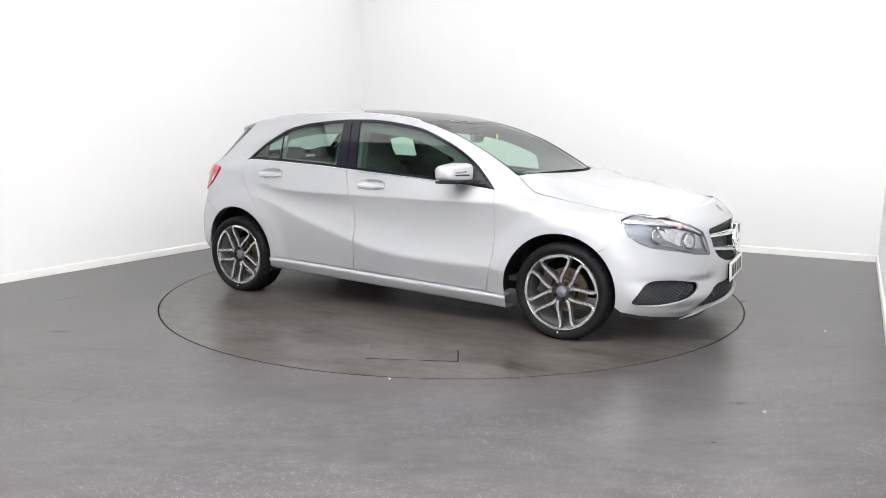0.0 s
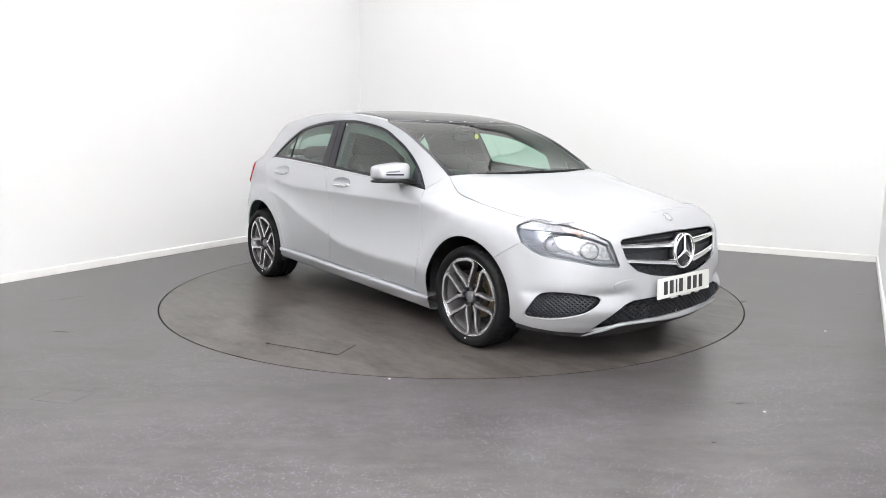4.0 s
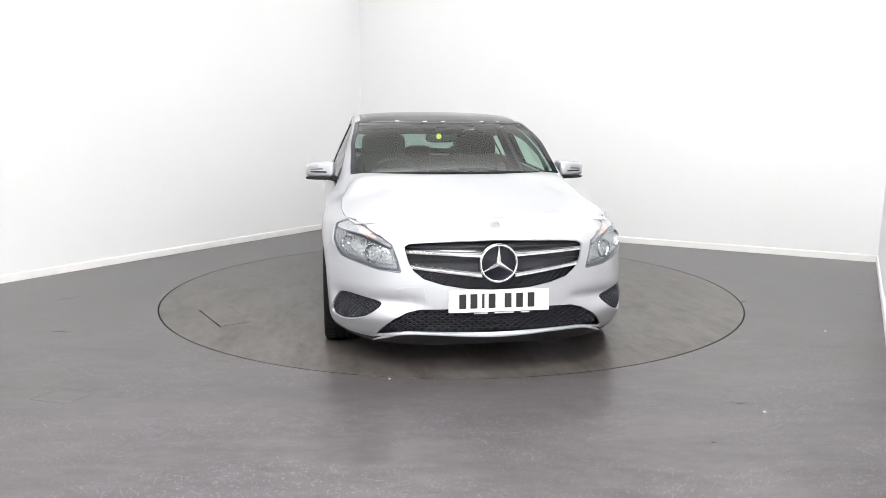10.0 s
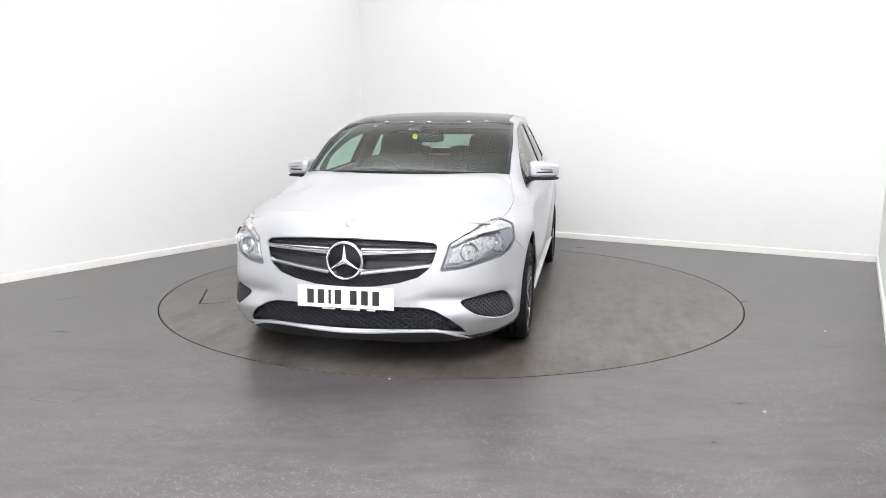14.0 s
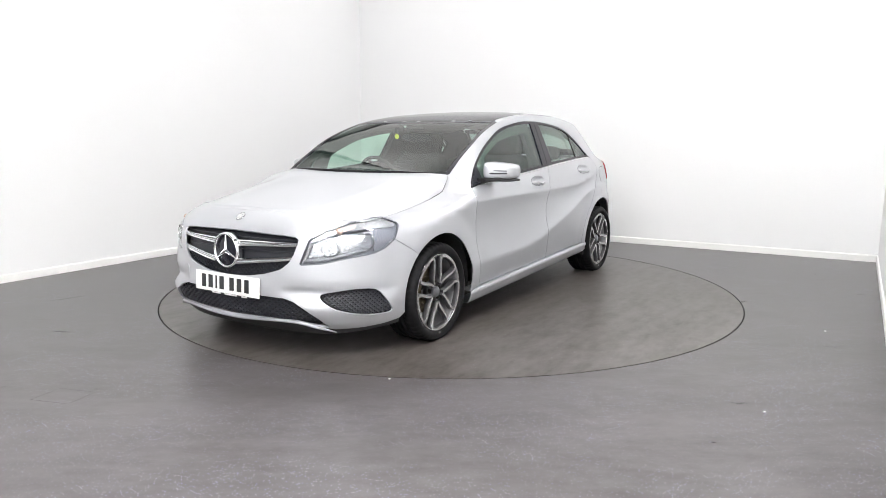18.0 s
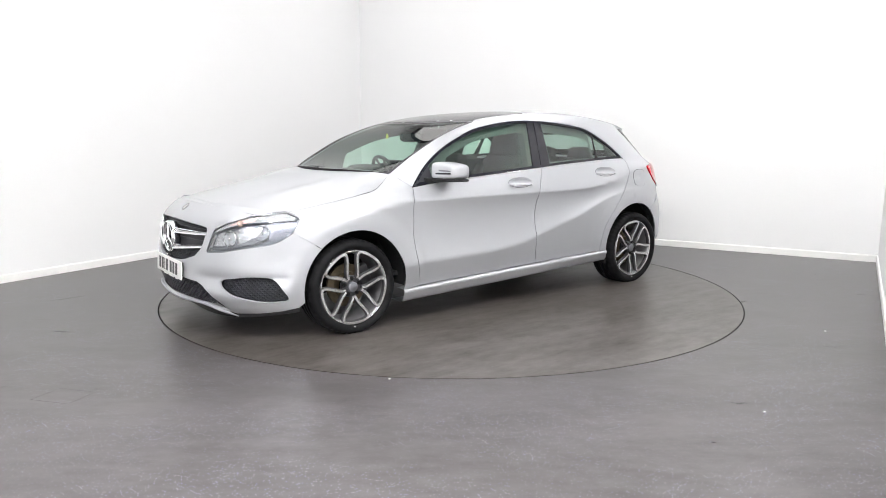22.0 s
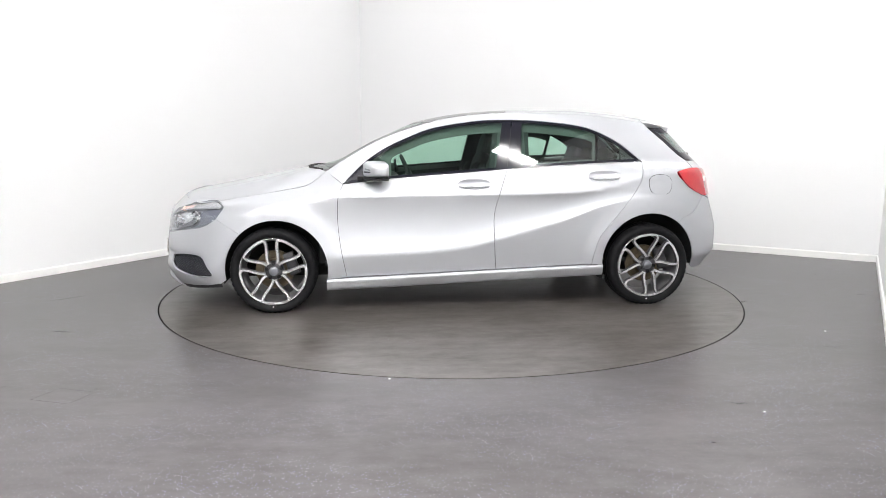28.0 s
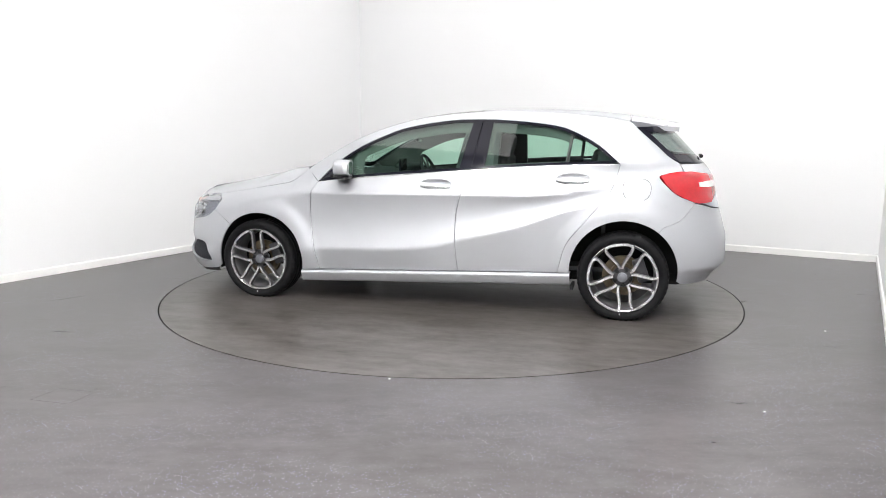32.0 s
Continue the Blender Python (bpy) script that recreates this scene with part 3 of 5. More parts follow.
def nose_x(x, z):
    ph = math.acos(min(1.0, (x - 1) / curve(z, NOSE_A)) ** (NOSE_N / 2))
    return (float(np.interp(ph, PH_F, S_F)), z)


def tail(s, z):
    ph = float(np.interp(abs(s), S_R, PH_R))
    x = -1 - curve(z, TAIL_A) * math.cos(ph) ** (2 / TAIL_N)
    y = base_y(max(x, -1.6), z) * math.sin(ph) ** (2 / TAIL_N)
    return (x, math.copysign(y, s) if s else 0.0, z)


def tail_y(y, z):
    ph = math.asin(min(1.0, abs(y) / base_y(-1.6, z)) ** (TAIL_N / 2))
    return (math.copysign(float(np.interp(ph, PH_R, S_R)), y), z)


def tail_x(x, z):
    ph = math.acos(min(1.0, (-1 - x) / curve(z, TAIL_A)) ** (TAIL_N / 2))
    return (float(np.interp(ph, PH_R, S_R)), z)


RAIL_Z = [(1.02, 0.94), (0.979, 0.972), (0.83, 1.068), (0.57, 1.205), (0.415, 1.264), (0.24, 1.315), (0.05, 1.349), (-0.25, 1.377), (-0.5, 1.382), (-0.8, 1.378), (-1.1, 1.353), (-1.36, 1.317), (-1.6, 1.282)]
ROOF_Z = [(1.3, 0.92), (1.17, 0.975), (1.0, 1.005), (0.8, 1.078), (0.6, 1.186), (0.46, 1.263), (0.31, 1.325), (0.2, 1.352), (0.06, 1.379), (-0.15, 1.403), (-0.45, 1.419), (-0.8, 1.419), (-1.14, 1.400), (-1.36, 1.374), (-1.7, 1.318)]
GAP_Z = [(0.979, 0.977), (1.05, 0.915), (1.122, 0.872), (1.25, 0.848), (1.45, 0.815), (1.728, 0.770), (1.85, 0.753), (1.93, 0.743), (2.1, 0.735)]
HOOD_Z = [(0.9, 0.995), (1.16, 0.976), (1.3, 0.950), (1.5, 0.913), (1.7, 0.872), (1.85, 0.842), (1.97, 0.818), (2.04, 0.800), (2.10, 0.775)]


def roof(x, y):
    """Top chart: windscreen, roof and spoiler."""
    zr, zc = curve(x, RAIL_Z), curve(x, ROOF_Z)
    q = min(1.0, abs(y) / side_y(x, zr))
    return (x, y, zr + (zc - zr) * (1 - 0.62 * q * q - 0.38 * q ** 7))


def rail_y(x):
    return side_y(x, curve(x, RAIL_Z))


def hood_edge(x):
    return side_y(x, curve(x, GAP_Z)) if x < 1.75 else curve(x, [(1.75, side_y(1.75, curve(1.75, GAP_Z))), (1.85, 0.70), (1.93, 0.647), (2.1, 0.55)])


def hood(x, y):
    zg, zc = curve(x, GAP_Z), curve(x, HOOD_Z)
    q = min(1.0, abs(y) / hood_edge(x))
    bulge = 0.010 * math.exp(-((q - 0.62) / 0.085) ** 2) * min(1.0, max(0.0, (2.0 - x) * 2)) * min(1.0, max(0.0, (x - 1.12) * 3))
    w = min(1.0, max(0.0, (1.45 - x) / 0.33))
    w = w * w * (3 - 2 * w)
    fall = (1 - w) * (0.55 * q * q + 0.45 * q ** 4) + w * (0.10 * q * q + 0.90 * q ** 16)
    return (x, y, zg + (zc - zg) * (1 - fall) + bulge)


# ---- outlines on the side chart ----
def ln(*pts, per=6):
    return [tuple(q) for q in spline(pts, per)]


def arch(c, a0, a1, n=26, r=ARCH):
    return [(c[0] + r * math.cos(radians(a0 + (a1 - a0) * i / n)), c[1] + r * math.sin(radians(a0 + (a1 - a0) * i / n))) for i in range(n + 1)]


def sill_z(x):
    return 0.236 + (0.945 - x) * 0.0375


def belt(x0, x1, n=14, d=0.0):
    return [(x0 + (x1 - x0) * i / n, curve(x0 + (x1 - x0) * i / n, BELT_Z) + d) for i in range(n + 1)]


DOOR_F = ln((0.865, 0.886), (0.897, 0.798), (0.902, 0.627), (0.885, 0.458), (0.846, 0.241))
DOOR_M = ln((-0.287, 0.986), (-0.221, 0.793), (-0.192, 0.651), (-0.195, 0.444), (-0.209, 0.280))
DOOR_R = ln((-1.292, 1.034), (-1.258, 0.907), (-1.201, 0.808), (-1.073, 0.649), (-0.963, 0.507), (-0.918, 0.360), (-0.910, 0.306))
WIN_TOP = ln((0.865, 0.889), (0.72, 1.030), (0.581, 1.126), (0.426, 1.200), (0.228, 1.273), (-0.06, 1.321), (-0.25, 1.333), (-0.50, 1.328), (-0.81, 1.297), (-0.97, 1.254), (-1.134, 1.166), (-1.237, 1.085), (-1.292, 1.036))
HOOD_GAP = [(x, curve(x, GAP_Z)) for x in np.linspace(0.979, 1.728, 24)]


def car_sides(car):
    crease = [[(x, curve(x, CREASE_Z) + d) for x in np.linspace(-1.1, 0.86, 110)] for d in (-0.018, -0.008, 0.0, 0.008, 0.018)] + [ [(x, curve(x, SHOULDER_Z) + d) for x in np.linspace(-0.9, 0.86, 80)] for d in (-0.01, 0.0, 0.01)]
    for s in (1, -1):
        wing = DOOR_F + [(0.965, 0.235)] + arch(ARCH_F, 190, 47, 34) + [(1.65, 0.608), (1.725, 0.654)] + ln((1.700, 0.690), (1.672, 0.736), (1.728, 0.770), per=3) + HOOD_GAP[::-1][1:] + [(0.93, 0.935)]
        panel("front_wing", wing, side, PAINT, car, "silver front wing with flared arch", 0.03, gap=0.0012, lip=0.006, side=s)
        fd = DOOR_F + [(0.5, sill_z(0.5)), (0.1, sill_z(0.1))] + DOOR_M[::-1] + belt(-0.28, 0.86)[1:-1]
        door = panel("front_door", fd, side, PAINT, car, "silver front door with sweeping crease", 0.024, [cup(*HANDLES[0])], lines=crease, side=s)
        rd = DOOR_M + [(-0.5, sill_z(-0.5)), (-0.75, sill_z(-0.75))] + DOOR_R[::-1] + belt(-1.285, -0.295)[1:-1]
        door2 = panel("rear_door", rd, side, PAINT, car, "silver rear door with rising crease", 0.024, [cup(*HANDLES[1])], lines=crease, side=s)
        tail_edge = ln((-1.36, 1.305), (-1.422, 1.246), (-1.53, 1.15), (-1.60, 1.085), (-1.671, 1.040), per=4) + [(-1.69, 0.992)] + ln((-1.64, 0.984), (-1.541, 0.963), (-1.60, 0.89), (-1.66, 0.84), (-1.772, 0.79), per=4) + ln((-1.74, 0.74), (-1.68, 0.675), (-1.58, 0.632), per=4)
        body = [(x, curve(x, RAIL_Z)) for x in np.linspace(0.979, -1.34, 60)] + tail_edge + arch(ARCH_R, 128, -13, 38) + [(-0.95, 0.306)] + DOOR_R[::-1] + WIN_TOP[::-1][1:-1] + [(0.865, 0.887), (0.93, 0.936)]
        panel("body_side", body, side, PAINT, car, "silver roof rail and rear quarter pressing", 0.03, gap=0.0010, lip=0.008, side=s)
        # filler flap on the left quarter alone
        if s > 0:
            flap = spline([(-1.317, 0.900), (-1.342, 0.935), (-1.402, 0.945), (-1.462, 0.935), (-1.490, 0.895), (-1.480, 0.835), (-1.442, 0.808), (-1.372, 0.806), (-1.327, 0.835)], 6, True)
            panel("filler_flap", flap, side, PAINT, car, "rounded silver fuel filler flap", 0.03, push=0.0025, lip=0.006, gap=0.0, side=s)
            panel("flap_gap", inset_loop(flap, -0.003), side, DARK, car, "", 0.03, push=0.0006, lip=0.0, gap=0.0, side=s)
        # sill
        prof = [(-0.09, -0.004), (-0.010, -0.004), (-0.002, -0.006), (0.005, -0.012), (0.004, -0.030), (-0.004, -0.042), (-0.010, -0.070), (-0.022, -0.086), (-0.05, -0.092), (-0.16, -0.092)]
        xs = np.linspace(0.985, -0.990, 40)
        verts = [(x, s * (0.874 + o), sill_z(x) + h) for x in xs for o, h in prof]
        k = len(prof)
        faces = [(i * k + j, i * k + j + 1, (i + 1) * k + j + 1, (i + 1) * k + j) for i in range(len(xs) - 1) for j in range(k - 1)]
        child("sill", mesh_of("sill", verts, faces if s < 0 else [f[::-1] for f in faces], PAINT), car, "silver side sill")
        # dark shell behind the panels, seen through the joints and from the cabin
        shell = [(0.95, 0.26)] + arch(ARCH_F, 180, 55, 14, ARCH + 0.03) + [(1.62, 0.62), (1.70, 0.72)] + [(x, z - 0.015) for x, z in HOOD_GAP[::-1][2:-3]] + belt(0.86, -1.30, 20, -0.012) + [(-1.60, 1.02), (-1.64, 0.93), (-1.66, 0.78), (-1.60, 0.68)] + arch(ARCH_R, 120, 0, 14, ARCH + 0.03) + [(-0.95, 0.26)]
        panel("inner_panel", shell, side, TRIM, car, "dark inner door and side lining", 0.08, push=-0.03, lip=0.0, gap=0.0, side=s)
        # side glass, pillar trims and frames
        top = [q for q in WIN_TOP]

        def under(x0, x1, d=0.014, n=20):
            xs = [q[0] for q in top][::-1]
            zs = [q[1] for q in top][::-1]
            return [(x, float(np.interp(x, xs, zs)) - d) for x in np.linspace(x0, x1, n)]
        panel("window_frame", inset_loop(WIN_TOP + belt(-1.285, 0.86, 20, 0.003), 0.002), side, PIANO, car, "gloss black window surround", 0.05, [inset_loop(WIN_TOP + belt(-1.285, 0.86, 20, 0.003), 0.017)], push=-0.002, lip=0.01, gap=0.0, side=s)
        zt = lambda x: under(x, x, 0.012, 1)[0]
        bz = lambda x: curve(x, BELT_Z) + 0.012
        fg = [(0.70, bz(0.70)), (-0.205, bz(-0.205)), (-0.275, zt(-0.275)[1])] + under(-0.25, 0.66, 0.012)[1:] + [(0.70, zt(0.70)[1])]
        panel("front_window", fg, side, GLASS, car, "green tinted front door glass", 0.06, push=-0.007, lip=0.0, gap=0.0, side=s)
        panel("mirror_sail", [(0.855, bz(0.855) - 0.008), (0.70, bz(0.70) - 0.004), (0.70, zt(0.70)[1])] + under(0.72, 0.83, 0.013, 5), side, SATIN, car, "grey corner plate that carries the mirror", 0.05, push=-0.002, gap=0.0, side=s)
        panel("front_pillar_trim", [(-0.205, bz(-0.205)), (-0.287, bz(-0.287)), (-0.342, zt(-0.342)[1]), (-0.275, zt(-0.275)[1])], side, PIANO, car, "gloss black door pillar trim", 0.05, push=-0.001, gap=0.0015, side=s)
        panel("rear_pillar_trim", [(-0.290, bz(-0.290)), (-0.385, bz(-0.385)), (-0.418, zt(-0.418)[1]), (-0.346, zt(-0.346)[1])], side, PIANO, car, "gloss black door pillar trim", 0.05, push=-0.001, gap=0.0015, side=s)
        rg = [(-0.385, bz(-0.385)), (-0.935, bz(-0.935)), (-0.958, zt(-0.958)[1])] + under(-0.94, -0.418, 0.012)[1:]
        panel("rear_window", rg, side, GLASS, car, "green tinted rear door glass", 0.06, push=-0.007, lip=0.0, gap=0.0, side=s)
        panel("window_divider", [(-0.933, bz(-0.933)), (-0.953, bz(-0.953)), (-0.976, zt(-0.976)[1]), (-0.985, zt(-0.985)[1])], side, DARK, car, "", 0.05, push=-0.003, gap=0.0, side=s)
        panel("quarter_window", [(-0.953, bz(-0.953)), (-1.262, bz(-1.262))] + under(-1.262, -0.976, 0.012)[1:], side, GLASS, car, "small green tinted quarter glass", 0.06, push=-0.007, lip=0.0, gap=0.0, side=s)
        # inner door frames, a hand inside the glass
        def inner(loop, front, back, base, head):
            xs = [q[0] for q in loop]
            x0, x1 = min(xs) + back, max(xs) - front
            hole = [(min(max(x, x0), x1), z) for x, z in inset_loop(loop, 0.004)]
            mid = lambda x: bz(x) + base
            return [(x, max(mid(x), z - head)) if z > mid(x) + 0.02 else (x, mid(x)) for x, z in hole]
        deep = 0.045
        panel("door_frame_lining", inset_loop(fg, -0.03), side, FRAME, car, "grey inner door frame", 0.06, [inner(fg, 0.17, 0.03, 0.012, 0.055)], push=-deep, lip=0.0, gap=0.0, side=s)
        panel("door_frame_lining", inset_loop(rg, -0.02), side, FRAME, car, "grey inner door frame", 0.06, [inner(rg, 0.05, 0.01, 0.030, 0.050)], push=-deep, lip=0.0, gap=0.0, side=s)
        # bright strip along the belt
        strip = [Vector((x, (side_y(x, z) + 0.002) * s, z)) for x, z in belt(0.70, -1.285, 40, -0.002)]
        part("belt_strip", sweep(strip, 0.006, 0.007), CHROME, car, "bright window line strip", True)
        # pillar and rail linings inside
        lining = WIN_TOP + [(x, curve(x, RAIL_Z) - 0.004) for x in np.linspace(-1.34, 0.95, 40)]
        panel("rail_lining", lining, side, LINER, car, "grey inner roof rail lining", 0.06, push=-0.028, lip=0.0, gap=0.0, side=s)
        panel("pillar_lining", [(-0.15, bz(-0.15) - 0.05), (-0.46, bz(-0.46) - 0.05), (-0.47, zt(-0.47)[1]), (-0.22, zt(-0.22)[1])], side, TRIM, car, "dark inner door pillar lining", 0.06, push=-0.06, lip=0.03, gap=0.0, side=s)
        panel("rear_pillar_lining", [(-1.10, 0.9), (-1.6, 0.9), (-1.63, 1.06), (-1.42, 1.24), (-1.30, 1.30), (-0.95, 1.27), (-1.16, 1.17), (-1.14, 1.06)], side, TRIM, car, "dark inner rear pillar lining", 0.06, push=-0.035, lip=0.02, gap=0.0, side=s)


def car_top(car):
    fr = [(0.325 - 0.095 * (k * k), k * rail_y(0.23)) for k in np.linspace(1, -1, 21)]
    edge = lambda x0, x1, n, s: [(x, s * rail_y(x)) for x in np.linspace(x0, x1, n)]
    # windscreen and its black border
    bot = [(1.165 - 0.185 * k * k, k * rail_y(0.98)) for k in np.linspace(-1, 1, 21)]
    screen = fr + edge(0.25, 0.96, 18, -1) + bot + edge(0.96, 0.25, 18, 1)
    ring = inset_loop(screen, 0.034)
    panel("windscreen_border", screen, roof, PIANO, car, "black border of the windscreen", 0.06, [ring], gap=0.003, lip=0.008)
    panel("windscreen", ring, roof, SCREEN_GLASS, car, "green tinted laminated windscreen", 0.06, gap=0.0, lip=0.0, push=-0.001)
    # roof: dark glass in front, silver skin behind
    gl = [(x, y) for x, y in fr[::-1]]
    glass_roof = [(x - 0.005, y * 0.975) for x, y in gl] + [(x, 0.93 * rail_y(x)) for x in np.linspace(0.19, -0.30, 12)] + [(-0.33, k * 0.93 * rail_y(-0.33)) for k in np.linspace(0.9, -0.9, 8)] + [(x, -0.93 * rail_y(x)) for x in np.linspace(-0.30, 0.19, 12)]
    skin = [(x, y) for x, y in gl] + edge(0.215, -1.34, 40, 1) + [(-1.345, k * rail_y(-1.34)) for k in np.linspace(0.95, -0.95, 16)] + edge(-1.34, 0.215, 40, -1)
    panel("roof_skin", skin, roof, PAINT, car, "silver roof skin", 0.05, [inset_loop(glass_roof, -0.002)], gap=0.0015)
    panel("roof_glass", glass_roof, roof, ROOFGLASS, car, "dark panoramic roof glass", 0.06, gap=0.002, push=0.0005)
    panel("headliner", [(x * 0.98 - 0.02, y * 0.96) for x, y in skin], roof, LINER, car, "grey cloth headliner", 0.10, gap=0.0, lip=0.0, push=-0.03)
    # roof spoiler over the rear window
    sp = [(-1.350, k * rail_y(-1.345)) for k in np.linspace(-1, 1, 17)] + [(-1.70 + 0.11 * k * k, k * 0.50) for k in np.linspace(1, -1, 17)]
    panel("roof_spoiler", sp, roof, PAINT, car, "silver roof spoiler", 0.05, gap=0.002, lip=0.03)
    # bonnet
    out = [(x, hood_edge(x)) for x in np.linspace(0.985, 1.848, 37)]
    front = [(2.045 - 0.195 * (k * k) ** 1.3, k * hood_edge(1.850)) for k in np.linspace(1, -1, 25)]
    cowl = [(1.150 - 0.165 * k * k, k * hood_edge(0.985)) for k in np.linspace(-1, 1, 17)]
    lines = [[(x, s * 0.60 * hood_edge(x)) for x in np.linspace(1.2, 2.0, 40)] for s in (1, -1)]
    panel("bonnet", out + front[1:-1] + [(x, -y) for x, y in out[::-1]] + cowl[1:-1], hood, PAINT, car, "long silver bonnet with soft side creases", 0.035, lines=lines, lip=0.004, gap=0.0010)
    # black scuttle below the windscreen
    panel("scuttle", [(1.20 - 0.17 * k * k, k * 0.70) for k in np.linspace(-1, 1, 17)] + [(1.10 - 0.17 * k * k, k * 0.68) for k in np.linspace(1, -1, 17)], hood, DARK, car, "black scuttle panel", 0.06, gap=0.0, push=-0.02, lip=0.0)


HANDLES = ((-0.048, 0.882), (-0.990, 0.934))


def cup(hx, hz, n=28):
    return [(hx + 0.112 * math.copysign(abs(math.cos(a)) ** 0.9, math.cos(a)), hz + 0.034 * math.sin(a) + 0.004) for a in (2 * math.pi * i / n for i in range(n))]


car = tagged(new("car"), "silver five-door hatchback car parked on the turntable", "car")
car_sides(car)
car_top(car)


# ---- nose, lamps and grilles ----
NY, NX, TY, TX = nose_y, nose_x, tail_y, tail_x


def both(half):
    """A closed outline from its left half, which runs from the middle line round to the middle line."""
    return list(half) + [(-s, z) for s, z in half[::-1] if abs(s) > 1e-6]


def mirror_loop(loop):
    return [(-s, z) for s, z in loop][::-1]


GRILLE = [NY(0, 0.697), NY(0.2, 0.693), NY(0.377, 0.685), NY(0.445, 0.679), NY(0.466, 0.665), NY(0.464, 0.640), NY(0.448, 0.585), NY(0.425, 0.545), NY(0.375, 0.505), NY(0.28, 0.476), NY(0.162, 0.456), NY(0, 0.449)]
INTAKE = [NY(0, 0.353), NY(0.25, 0.353), NY(0.40, 0.350), NY(0.46, 0.334), NY(0.52, 0.297), NY(0.575, 0.245), NY(0.610, 0.199), NY(0.598, 0.193), NY(0.53, 0.211), NY(0.46, 0.228), NY(0.3, 0.227), NY(0, 0.215)]
FOG = [tuple(q) for q in spline([NY(0.582, 0.368), NY(0.655, 0.392), NY(0.735, 0.402), NX(1.860, 0.388), NX(1.800, 0.327), NX(1.765, 0.262), NX(1.85, 0.252), NX(1.935, 0.262), NY(0.655, 0.298)], 4, True)]
LAMP_TOP = [NX(1.672, 0.736), NX(1.69, 0.755), NX(1.728, 0.772), NX(1.80, 0.768), NY(0.695, 0.764), NY(0.650, 0.750), NY(0.585, 0.712), NY(0.526, 0.674)]
LAMP_FRONT = [NY(0.520, 0.664), NY(0.505, 0.610), NY(0.484, 0.542)]
LAMP_LOW = [NY(0.494, 0.533), NY(0.60, 0.543), NY(0.69, 0.566), NX(1.85, 0.588), NX(1.79, 0.610), NX(1.725, 0.652), NX(1.690, 0.700)]
HEADLAMP = LAMP_TOP + LAMP_FRONT + LAMP_LOW


def lattice(outline, fn, pitch, slope, width, push, depth=0.010):
    """A net of crossing thin bars cut to an outline."""
    o = np.array(outline)
    lo, hi = o.min(0), o.max(0)
    bms = []
    for sg in (1, -1):
        span = (hi[0] - lo[0]) + (hi[1] - lo[1]) / slope
        k = -span
        while k < span:
            t = np.linspace(lo[1], hi[1], 24)
            x = (lo[0] + hi[0]) / 2 + k + sg * (t - (lo[1] + hi[1]) / 2) / slope
            ok = inside(o, np.stack([x, t], 1))
            run = [(float(a), float(b)) for a, b, q in zip(x, t, ok) if q]
            if len(run) > 2:
                run = run[::max(1, len(run) // 6)] if len(run) > 8 else run
                P = [Vector(fn(*q)) for q in run]
                P = [q - Vector((q.x - 1.0, q.y * 0.6, 0)).normalized() * push for q in P]
                bms.append(sweep(P, width, depth, (1, 0, 0)))
            k += pitch
    return joined(*bms)


def on_nose(s, z, d=0.0):
    p = Vector(nose(s, z))
    a, b = Vector(nose(s + 0.004, z)) - p, Vector(nose(s, z + 0.004)) - p
    n = a.cross(b).normalized()
    if n.x < 0:
        n = -n
    return p + n * d, n


